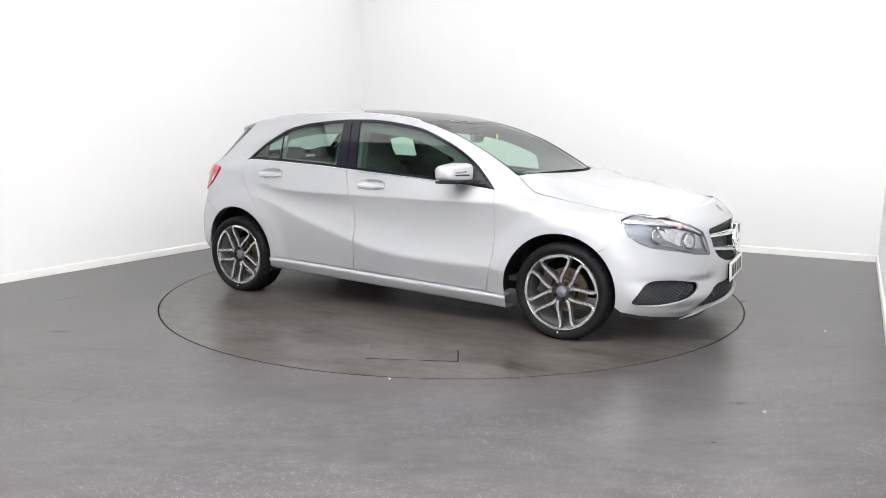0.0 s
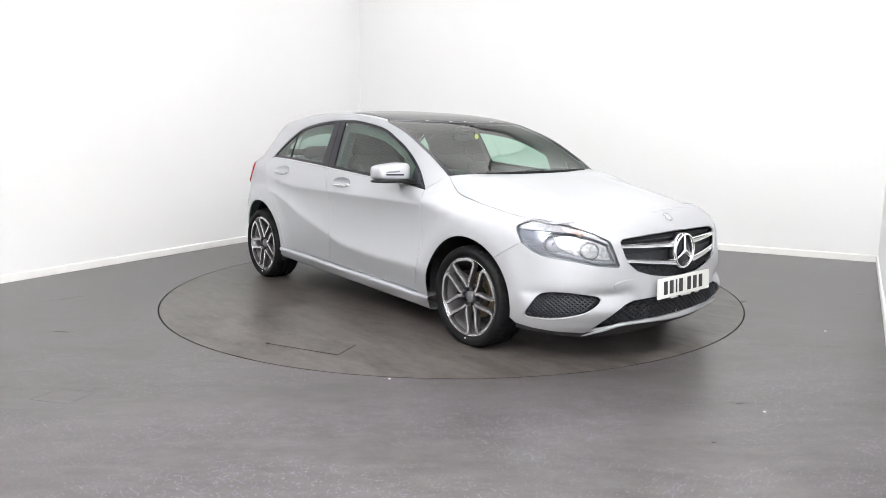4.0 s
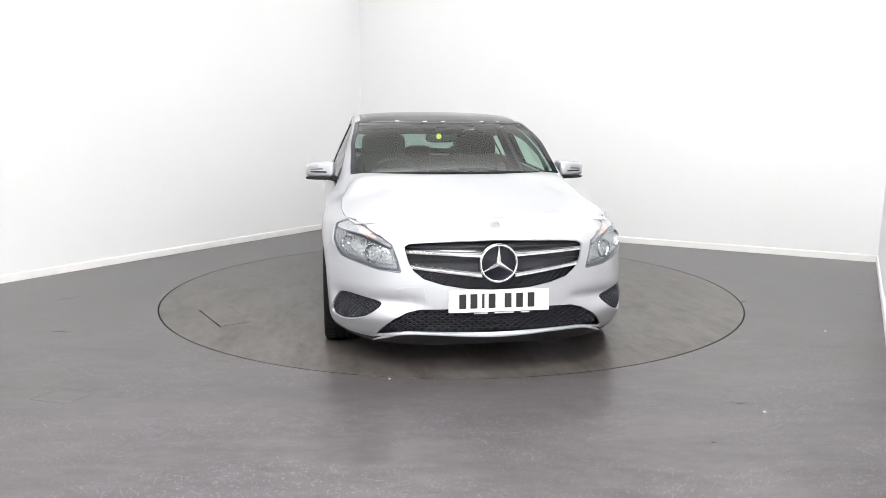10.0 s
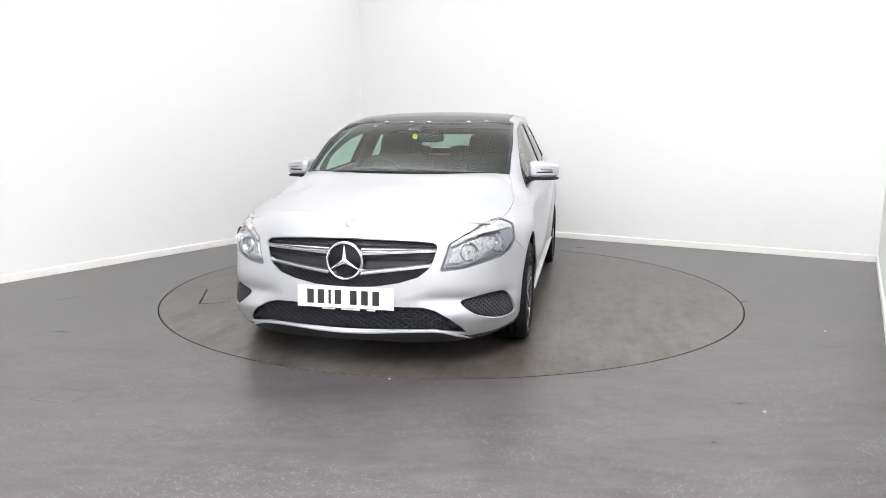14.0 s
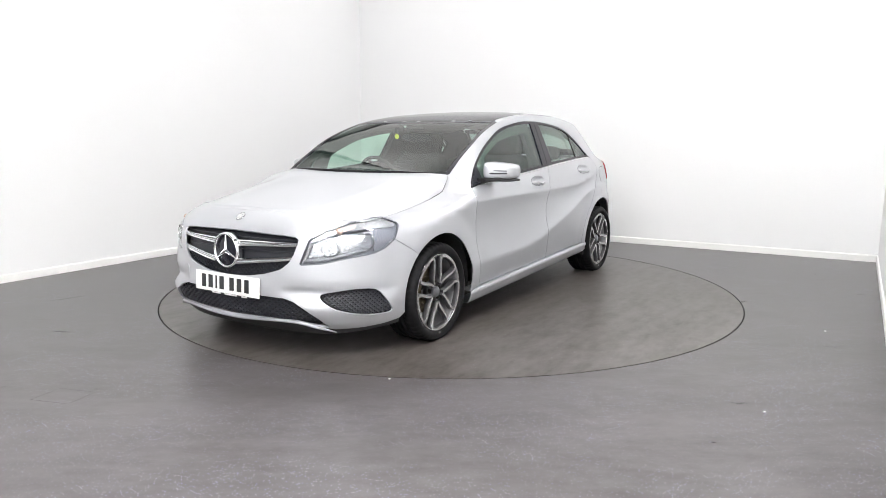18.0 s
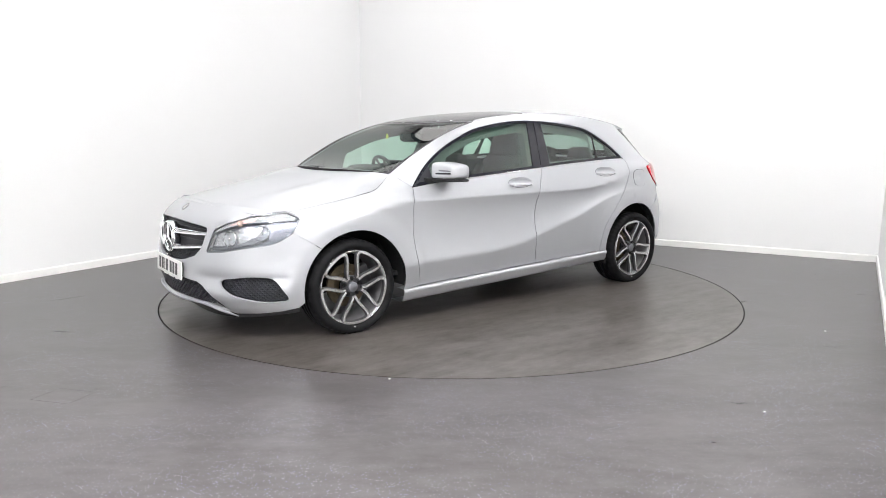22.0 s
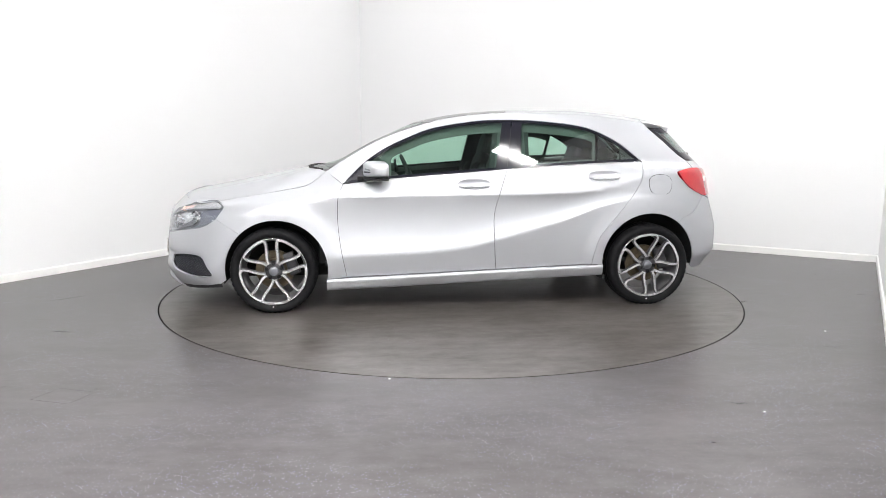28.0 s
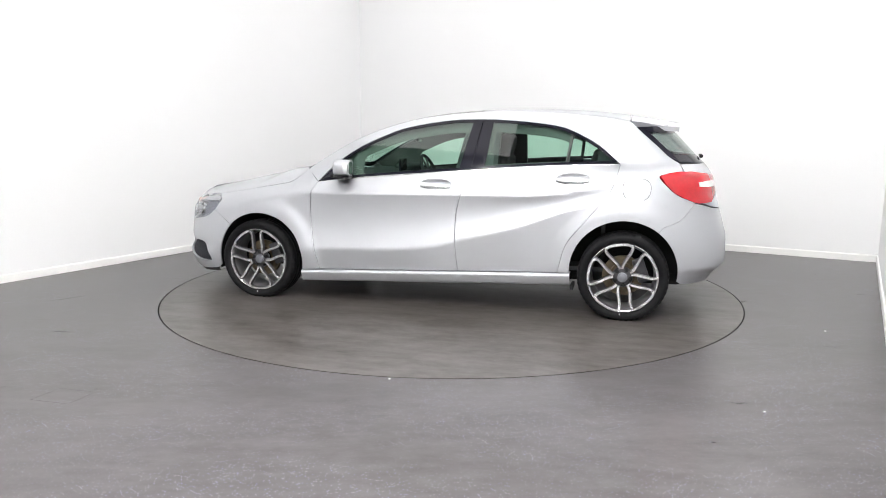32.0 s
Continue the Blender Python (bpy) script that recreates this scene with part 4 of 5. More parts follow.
def car_nose(car):
    top = [NY(0, 0.800), NY(0.2, 0.799), NY(0.35, 0.795), NY(0.5, 0.782), NY(0.60, 0.764)]
    front = [LAMP_TOP[5]] + LAMP_TOP[6:] + LAMP_FRONT + LAMP_LOW[:6] + [NX(1.65, 0.606)]
    wheel = [NX(x, z) for x, z in arch(ARCH_F, 47, -10, 16)]
    low = [NX(1.705, 0.208), NX(1.80, 0.190), NX(1.90, 0.181), NY(0.625, 0.178), NY(0.56, 0.195), NY(0.47, 0.217), NY(0.3, 0.216), NY(0, 0.204)]
    half = top + front + wheel + low
    holes = [both(GRILLE), both(INTAKE), FOG, mirror_loop(FOG)]
    bumper = panel("front_bumper", both(half), nose, PAINT, car, "silver front bumper with deep side openings", 0.03, holes, gap=0.0008, lip=0.012, core=(1.0, 0, 0.5))
    # silver flanges behind the joints round the lamps
    for s in (1, -1):
        up = [NY(0.0, 0.772), NY(0.3, 0.770), NY(0.5, 0.750), NY(0.60, 0.740), NY(0.66, 0.764), NY(0.71, 0.776), NY(0.70, 0.788), NY(0.6, 0.797), NY(0.4, 0.815), NY(0.0, 0.822)]
        panel("bonnet_flange", up if s > 0 else mirror_loop(up), nose, PAINT, car, "silver flange under the bonnet edge", 0.04, push=-0.009, lip=0.0, gap=0.0, core=(1.0, 0, 0.5))
        jt = [NX(1.60, 0.575), NX(1.74, 0.615), NX(1.76, 0.645), NX(1.70, 0.66), NX(1.61, 0.625)]
        panel("wing_flange", jt if s > 0 else mirror_loop(jt), nose, PAINT, car, "silver flange behind the wing joint", 0.03, push=-0.006, lip=0.0, gap=0.0, core=(1.0, 0, 0.5))
    # tow cover joint on the right
    tow = [NY(-0.375, 0.455), NY(-0.43, 0.465), NY(-0.50, 0.455), NY(-0.52, 0.435), NY(-0.49, 0.395), NY(-0.44, 0.372), NY(-0.385, 0.374), NY(-0.368, 0.385)]
    cover = spline(tow, 4, True)
    panel("tow_cover", cover, nose, PAINT, bumper, "small tow eye cover", 0.03, push=0.0024, lip=0.004, gap=0.0, core=(1.0, 0, 0.5))
    # grilles
    panel("grille_back", [(s * 1.03, 0.573 + (z - 0.573) * 1.05) for s, z in both(GRILLE)], nose, SATIN, car, "dark panel behind the radiator grille", 0.05, push=-0.036, lip=0.0, gap=0.0, core=(1.0, 0, 0.5))
    low_part = [q for q in both(GRILLE)]
    clip = [(s, min(z, 0.535)) for s, z in low_part]
    part("grille_mesh", lattice(clip, nose, 0.030, 0.75, 0.005, 0.022), SATIN, car, "diamond mesh of the radiator grille")
    for z in (0.672, 0.595):
        pts = [on_nose(float(s), z, -0.030)[0] for s in np.linspace(-0.46, 0.46, 25)]
        part("grille_slat", sweep(pts, 0.012, 0.006), SATIN, car)
    for s in (1, -1):
        for a0, a1, b0, b1 in ((0.649, 0.612, 0.650, 0.630), (0.544, 0.512, 0.579, 0.553)):
            ys = np.linspace(0.085, 0.462 if a0 > 0.6 else 0.438, 12)
            rows = []
            for i, y in enumerate(ys):
                k = i / 11
                zt, zb = a0 + (b0 - a0) * k, a1 + (b1 - a1) * k
                q = NY(y, (zt + zb) / 2)
                rows.append((on_nose(q[0], (zt + zb) / 2, 0.012 - 0.020 * k)[0], zt, zb))
            verts, faces = [], []
            for p, zt, zb in rows:
                h = zt - zb
                prof = ((-0.040, zt - 0.1 * h), (-0.004, zt), (0.003, zt - 0.12 * h), (0.0, zt - 0.36 * h), (-0.006, zt - 0.48 * h), (0.004, zt - 0.62 * h), (0.004, zb + 0.1 * h), (-0.006, zb), (-0.040, zb + 0.1 * h))
                verts += [(p.x + d, p.y * s, z) for d, z in prof]
            m = 9
            for i in range(len(rows) - 1):
                for j in range(m - 1):
                    f = (i * m + j, i * m + j + 1, (i + 1) * m + j + 1, (i + 1) * m + j)
                    faces.append(f if s > 0 else f[::-1])
            faces += [tuple(range(m))[::-1 if s > 0 else 1], tuple(range((len(rows) - 1) * m, len(rows) * m))[::1 if s > 0 else -1]]
            child("grille_bar", mesh_of("grille_bar", verts, faces, CHROME, False), car, "bright twin grille bar")
    # round emblem: plain ring, dark dish and three tapering arms
    hub = Vector((2.201, 0, 0.584)) + CAR_AT
    emblem = part("emblem_ring", lathe([(0.085, -0.012), (0.087, 0.003), (0.092, 0.008), (0.098, 0.004), (0.101, -0.006), (0.100, -0.045), (0.085, -0.045)], 56, "X"), CHROME, car, "bright round emblem ring", True, at=Matrix.Translation(hub))
    part("emblem_dish", lathe([(0.0005, -0.004), (0.05, -0.006), (0.087, -0.014)], 48, "X"), PIANO, emblem, "dark glossy emblem dish", True, at=Matrix())
    for a in (90, 210, 330):
        d, t = Vector((0, math.cos(radians(a)), math.sin(radians(a)))), Vector((0, -math.sin(radians(a)), math.cos(radians(a))))
        bm = bmesh.new()
        v = [bm.verts.new(q) for q in (Vector((0.004, 0, 0)) - d * 0.002 + t * 0.013, Vector((0.004, 0, 0)) - d * 0.002 - t * 0.013, Vector((-0.004, 0, 0)) + d * 0.088 - t * 0.003, Vector((-0.004, 0, 0)) + d * 0.088 + t * 0.003, Vector((0.012, 0, 0)), Vector((0.001, 0, 0)) + d * 0.088)]
        for f in ((1, 2, 5, 4), (0, 4, 5, 3), (0, 1, 4), (2, 3, 5)):
            bm.faces.new([v[i] for i in f])
        bmesh.ops.recalc_face_normals(bm, faces=bm.faces)
        part("emblem_arm", bm, CHROME, emblem, at=Matrix())
    q, nn = on_nose(0.0, 0.764, 0.001)
    aim = Matrix.Translation(q + CAR_AT) @ nn.to_track_quat("X", "Z").to_matrix().to_4x4()
    part("badge_rim", lathe([(0.0005, 0.0), (0.0295, 0.0012), (0.030, 0.0)], 28, "X"), LAMPDARK, car, "", True, at=aim)
    part("bonnet_badge", lathe([(0.0005, 0.0015), (0.016, 0.0025), (0.022, 0.002), (0.026, 0.0035), (0.028, 0.0)], 28, "X"), ALLOY, car, "small round badge above the grille", True, at=aim)
    # lower intake and bright lip
    panel("intake_back", [(s * 1.02, 0.285 + (z - 0.285) * 1.12) for s, z in both(INTAKE)], nose, DARK, car, "black backing of the lower intake", 0.05, push=-0.07, lip=0.0, gap=0.0, core=(1.0, 0, 0.5))
    part("intake_mesh", lattice([(a, max(b, 0.232)) for a, b in both(INTAKE)], nose, 0.042, 0.62, 0.009, 0.022), SATIN, car, "dark diamond mesh of the lower intake")
    lipz = [(-0.622, 0.160), (-0.56, 0.193), (-0.47, 0.222), (-0.3, 0.222), (0.0, 0.209), (0.3, 0.222), (0.47, 0.222), (0.56, 0.193), (0.622, 0.160)]
    pts = [on_nose(*NY(float(y), float(z)), 0.004)[0] for y, z in spline(lipz, 6)]
    part("bumper_lip", sweep(pts, 0.016, 0.014, taper=lambda k: 0.35 + 0.65 * min(1.0, 9 * min(k, 1 - k))), PAINT, car, "bright silver lip under the intake", True)
    und = both([NY(0, 0.20), NY(0.3, 0.21), NY(0.47, 0.212), NY(0.56, 0.19), NY(0.62, 0.166), NX(1.90, 0.186), NX(1.80, 0.195), NX(1.705, 0.212), NX(1.70, 0.178), NX(1.85, 0.160), NY(0.6, 0.140), NY(0.3, 0.13), NY(0, 0.13)])
    panel("air_dam", und, nose, AIRDAM, car, "air dam under the bumper, coloured dark for the shadow there", 0.05, push=-0.006, lip=0.0, gap=0.0, core=(1.0, 0, 0.5))
    for s in (1, -1):
        fog = FOG if s > 0 else mirror_loop(FOG)
        panel("fog_recess", [(a, b) for a, b in inset_loop(fog, -0.006)], nose, DARK, car, "black side opening of the bumper", 0.04, push=-0.035, lip=0.0, gap=0.0, core=(1.0, 0, 0.5))
        part("fog_mesh", lattice(fog, nose, 0.027, 0.8, 0.0095, 0.024), SATIN, car, "dark diamond mesh of the side opening")
        headlamp(car, s)
    # number plate, its characters as plain bars
    px = 2.208
    plate = part("number_plate", block(0.008, 0.520, 0.112, Matrix.Translation((px, 0.003, 0.395)) @ Matrix.Rotation(radians(-3), 4, "Y"), 0.003), PLATE, car, "white front number plate")
    part("plate_holder", block(0.03, 0.46, 0.10, Matrix.Translation((px - 0.018, 0.003, 0.393)), 0.004), DARK, car, "black plate holder")
    for y in (-0.185, -0.128, -0.080, -0.035, 0.048, 0.108, 0.168):
        part("plate_bar", block(0.003, 0.013 if y == -0.080 else 0.036, 0.074, Matrix.Translation((px + 0.0045, y, 0.396)) @ Matrix.Rotation(radians(-3), 4, "Y"), 0.001, 1), INK, plate, at=Matrix())
    for y, w in ((-0.09, 0.07), (0.03, 0.10), (0.14, 0.045)):
        part("plate_tag", block(0.003, w, 0.007, Matrix.Translation((px - 0.001, y, 0.332))), PLATE, plate, at=Matrix())


def headlamp(car, s):
    """Lens, grey bezel, two reflector bowls, amber bulb and a dark brow."""
    loop = HEADLAMP if s > 0 else mirror_loop(HEADLAMP)
    lamp = panel("headlamp_bezel", loop, nose, LAMPGREY, car, "grey headlamp housing", 0.03, push=-0.019, lip=-0.016, gap=0.001, core=(1.0, 0, 0.5))
    lens = panel("headlamp_lens", loop, nose, LENS, lamp, "clear headlamp lens", 0.04, push=0.001, lip=0.006, gap=0.002, core=(1.0, 0, 0.5), at=Matrix())
    rim = [Vector(nose(*q)) for q in loop]
    rim = [q + Vector((q.x - 1, q.y, 0)).normalized() * -0.007 for q in rim]
    part("lamp_seal", sweep(rim, 0.008, 0.012, (1, 0, 0), closed=True), LAMPGREY, lamp, at=Matrix())
    for (y, z), r in (((0.752, 0.660), 0.046), ((0.628, 0.624), 0.047)):
        p, n = on_nose(NY(y, z)[0] * s, z, -0.020)
        n = (n * 0.8 + Vector((0.4, 0.05 * s, 0))).normalized()
        m = Matrix.Translation(p) @ n.to_track_quat("X", "Z").to_matrix().to_4x4()
        bowl = part("reflector", lathe([(0.006, -0.030), (r * 0.35, -0.024), (r * 0.7, -0.010), (r * 0.95, 0.008), (r, 0.014), (r * 1.08, 0.010), (r * 1.1, -0.02)], 24, "X"), REFLECTOR, lamp, "faceted bright reflector bowl", False, at=m)
        bulb = joined(lathe([(0.0005, 0.012), (0.008, 0.008), (0.011, -0.004), (0.010, -0.028)], 12, "X"))
        part("bulb", bulb, CHROME, lamp, "", True, at=m)
    upper = [NX(1.69, 0.743), NX(1.728, 0.767), NX(1.80, 0.764), NY(0.692, 0.759), NY(0.648, 0.745), NY(0.585, 0.707), NY(0.532, 0.669), NY(0.540, 0.657), NY(0.60, 0.690), NY(0.67, 0.714), NY(0.74, 0.724), NX(1.70, 0.727)]
    panel("lamp_upper", upper if s > 0 else mirror_loop(upper), nose, LAMPTOP, lamp, "frosted upper strip of the lamp", 0.03, push=-0.007, lip=0.006, gap=0.0, core=(1.0, 0, 0.5), at=Matrix())
    rear = [NX(1.683, 0.733), NX(1.70, 0.722), NX(1.82, 0.716), NX(1.848, 0.67), NX(1.852, 0.600), NX(1.80, 0.614), NX(1.73, 0.657), NX(1.70, 0.695)]
    panel("lamp_rear_panel", rear if s > 0 else mirror_loop(rear), nose, LAMPDARK, lamp, "smoky rear panel of the lamp", 0.03, push=-0.012, lip=0.008, gap=0.0, core=(1.0, 0, 0.5), at=Matrix())
    # bright panel strips and the brow that parts the lamp
    brow = [on_nose(NY(y, z)[0] * s, z, -0.008)[0] for y, z in ((0.535, 0.655), (0.60, 0.688), (0.67, 0.712), (0.74, 0.722), (0.79, 0.722))]
    part("lamp_brow", sweep(spline([tuple(q) for q in brow], 5), 0.009, 0.004), LAMPDARK, lamp, "dark brow inside the lamp", at=Matrix())
    am, n = on_nose(NY(0.640, 0.716)[0] * s, 0.716, -0.012)
    part("indicator_bulb", lathe([(0.0005, 0.018), (0.014, 0.014), (0.020, 0.002), (0.018, -0.02)], 16, "X"), AMBER, lamp, "amber indicator bulb", True, at=Matrix.Translation(am) @ Matrix.Rotation(radians(25 * s), 4, "Z"))
    glint = [NY(0.525, 0.575), NY(0.60, 0.580), NY(0.69, 0.602), NY(0.740, 0.640), NY(0.740, 0.700), NY(0.67, 0.700), NY(0.60, 0.676), NY(0.545, 0.645)]
    panel("reflector_panel", glint if s > 0 else mirror_loop(glint), nose, REFLECTOR, lamp, "rippled bright reflector beside the bowl", 0.016, push=-0.0165, lip=0.002, gap=0.0, core=(1.0, 0, 0.5), at=Matrix())
    shut = [on_nose(NY(y, z)[0] * s, z, -0.0125)[0] for y, z in ((0.535, 0.645), (0.520, 0.600), (0.508, 0.565))]
    part("lamp_inner_strip", sweep(shut, 0.020, 0.010), LAMPTOP, lamp, "pale strip along the lamp's inner edge", at=Matrix())
    tint = [NY(0.598, 0.700), NY(0.630, 0.727), NY(0.675, 0.746), NY(0.690, 0.728), NY(0.650, 0.708)]
    panel("indicator_lens", tint if s > 0 else mirror_loop(tint), nose, BLUSH, lamp, "pinkish amber indicator area", 0.02, push=-0.0055, lip=0.001, gap=0.0, core=(1.0, 0, 0.5), at=Matrix())
    low = [on_nose(NY(y, z)[0] * s, z, -0.022)[0] for y, z in ((0.505, 0.556), (0.60, 0.562), (0.69, 0.586), (0.76, 0.61))]
    part("lamp_sill", sweep(spline([tuple(q) for q in low], 5), 0.024, 0.018), LAMPGREY, lamp, "grey lower lamp strip", True, at=Matrix())


# ---- tail ----
def car_tail(car):
    top = [TY(0, 0.725), TY(0.45, 0.732), TY(0.62, 0.75), TX(-1.772, 0.788)] + [TX(x, z) for x, z in ln((-1.74, 0.74), (-1.68, 0.675), (-1.58, 0.632), per=4)]
    wheel = [TX(x, z) for x, z in arch(ARCH_R, 128, 188, 18)]
    low = [TX(-1.71, 0.252), TY(0.70, 0.252), TY(0.5, 0.248), TY(0, 0.245)]
    panel("rear_bumper", both(top + wheel + low), tail, PAINT, car, "silver rear bumper", 0.035, core=(-1, 0, 0.5), gap=0.0010, lip=0.008)
    gate = [TY(0, 1.039), TY(0.4, 1.039), TX(-1.672, 1.039), TX(-1.70, 0.99), TX(-1.72, 0.90), TX(-1.80, 0.79), TY(0.60, 0.755), TY(0.45, 0.737), TY(0, 0.73)]
    panel("tailgate", both(gate), tail, PAINT, car, "silver tailgate", 0.04, core=(-1, 0, 0.7))
    win = [TY(0, 1.300), TY(0.25, 1.300), TY(0.45, 1.293), TX(-1.385, 1.280), TX(-1.428, 1.243)] + [TX(x, z) for x, z in ln((-1.47, 1.205), (-1.53, 1.150), (-1.60, 1.087), (-1.668, 1.046), per=4)] + [TY(0.45, 1.040), TY(0, 1.040)]
    ring = both(win)
    hole = inset_loop(ring, 0.055)
    panel("rear_window_border", ring, tail, PIANO, car, "black border of the rear window", 0.05, [hole], core=(-1, 0, 0.8))
    panel("tailgate_window", hole, tail, REAR_GLASS, car, "dark tinted rear window", 0.06, gap=0.0, lip=0.0, core=(-1, 0, 0.8))
    for s in (1, -1):
        lamp = [TX(-1.541, 0.963)] + [TX(-1.60, 0.980), TX(-1.66, 0.988), TX(-1.74, 0.988), TY(0.60, 0.975), TY(0.47, 0.962), TY(0.45, 0.94), TY(0.50, 0.84), TY(0.62, 0.785)] + [TX(-1.795, 0.782), TX(-1.765, 0.790), TX(-1.70, 0.818), TX(-1.64, 0.852), TX(-1.585, 0.905)]
        lp = lamp if s > 0 else mirror_loop(lamp)
        tl = panel("tail_lamp", lp, tail, RED, car, "large red rear lamp", 0.03, push=0.009, lip=0.03, gap=0.0015, core=(-1, 0, 0.8))
        white = [TX(-1.785, 0.918), TY(0.62, 0.925), TY(0.50, 0.925), TY(0.50, 0.888), TY(0.62, 0.886), TX(-1.792, 0.890)]
        wl = white if s > 0 else mirror_loop(white)
        panel("reversing_lens", wl, tail, LAMPWHITE, tl, "milky reversing light lens", 0.03, push=0.012, lip=0.004, gap=0.0, core=(-1, 0, 0.8), at=Matrix())
        bar = [Vector(tail(float(TY(y * s, 0.285)[0]), 0.285)) + Vector((0.010, 0, 0)) for y in (0.30, 0.42, 0.52, 0.58)]
        part("exhaust_trim", sweep(bar, 0.014, 0.018), CHROME, car, "bright exhaust trim", True)
    wip = [Vector(tail(float(TY(y, z)[0]), z)) + Vector((-0.02, 0, 0.008)) for y, z in ((0.0, 1.06), (0.10, 1.075), (0.22, 1.08), (0.33, 1.075))]
    part("rear_wiper", sweep(wip, 0.02, 0.018), DARK, car, "black rear wiper arm")


# ---- wheels ----
def tyre_mesh():
    prof = [(0.228, -0.012), (0.236, 0.006), (0.248, 0.017), (0.265, 0.022), (0.280, 0.018), (0.292, 0.005), (0.2980, -0.010), (0.2993, -0.030), (0.3000, -0.050), (0.2920, -0.053), (0.2920, -0.061), (0.3000, -0.064), (0.3000, -0.094), (0.2920, -0.097), (0.2920, -0.103), (0.3000, -0.106), (0.3000, -0.136), (0.2920, -0.139), (0.2920, -0.145), (0.3000, -0.148), (0.2980, -0.184), (0.280, -0.204), (0.25, -0.208), (0.228, -0.20)]
    n = 150
    verts, faces = [], []
    for i in range(n):
        a = 2 * math.pi * i / n
        for j, (r, h) in enumerate(prof):
            if i % 3 == 0 and j in (5, 6, 7, 19, 20):
                r -= 0.0055
            verts.append((r * math.cos(a), h, max(r * math.sin(a), -0.2900)))  # flat where it bears on the deck
    m = len(prof)
    for i in range(n):
        k = (i + 1) % n
        faces += [(i * m + j, k * m + j, k * m + j + 1, i * m + j + 1) for j in range(m - 1)]
    return mesh_of("tyre", verts, faces, TYRE)


def wheel(car, x, s, turn_deg, meshes):
    """An alloy wheel of five looped twin spokes, with tyre, disc and caliper."""
    base = Matrix.Translation(CAR_AT + Vector((x, 0.860 * s, 0.2905))) @ (Matrix() if s > 0 else Matrix.Rotation(math.pi, 4, "Z"))
    phase = radians(turn_deg)
    if s < 0:
        phase = math.pi - phase
    hub = child("wheel", meshes["rim"], car, "alloy wheel with five looped twin spokes", base)
    child("tyre", meshes["tyre"], hub, "black low-profile tyre", Matrix())
    for i in range(5):
        child("spoke", meshes["loop"], hub, "machined silver spoke loop" if i == 0 else "", Matrix.Rotation(-(phase + i * 2 * math.pi / 5), 4, "Y"))
        child("bolt", meshes["bolt"], hub, "", Matrix.Rotation(-(phase + (i + 0.5) * 2 * math.pi / 5), 4, "Y"))
    child("hub_plate", meshes["hub"], hub, "dark painted hub plate", Matrix())
    child("rim_lip", meshes["lip"], hub, "thin bright rim edge", Matrix())
    child("centre_cap", meshes["cap"], hub, "plain silver centre cap", Matrix())
    child("brake_disc", meshes["disc"], hub, "rust-tinged brake disc", Matrix())
    child("brake_caliper", meshes["caliper"], hub, "dark brake caliper", Matrix.Rotation(radians(20 if s > 0 else 160), 4, "Y"))
    child("tyre_mark", meshes["dot"], hub, "small white paint dot", Matrix.Rotation(radians(88), 4, "Y"))


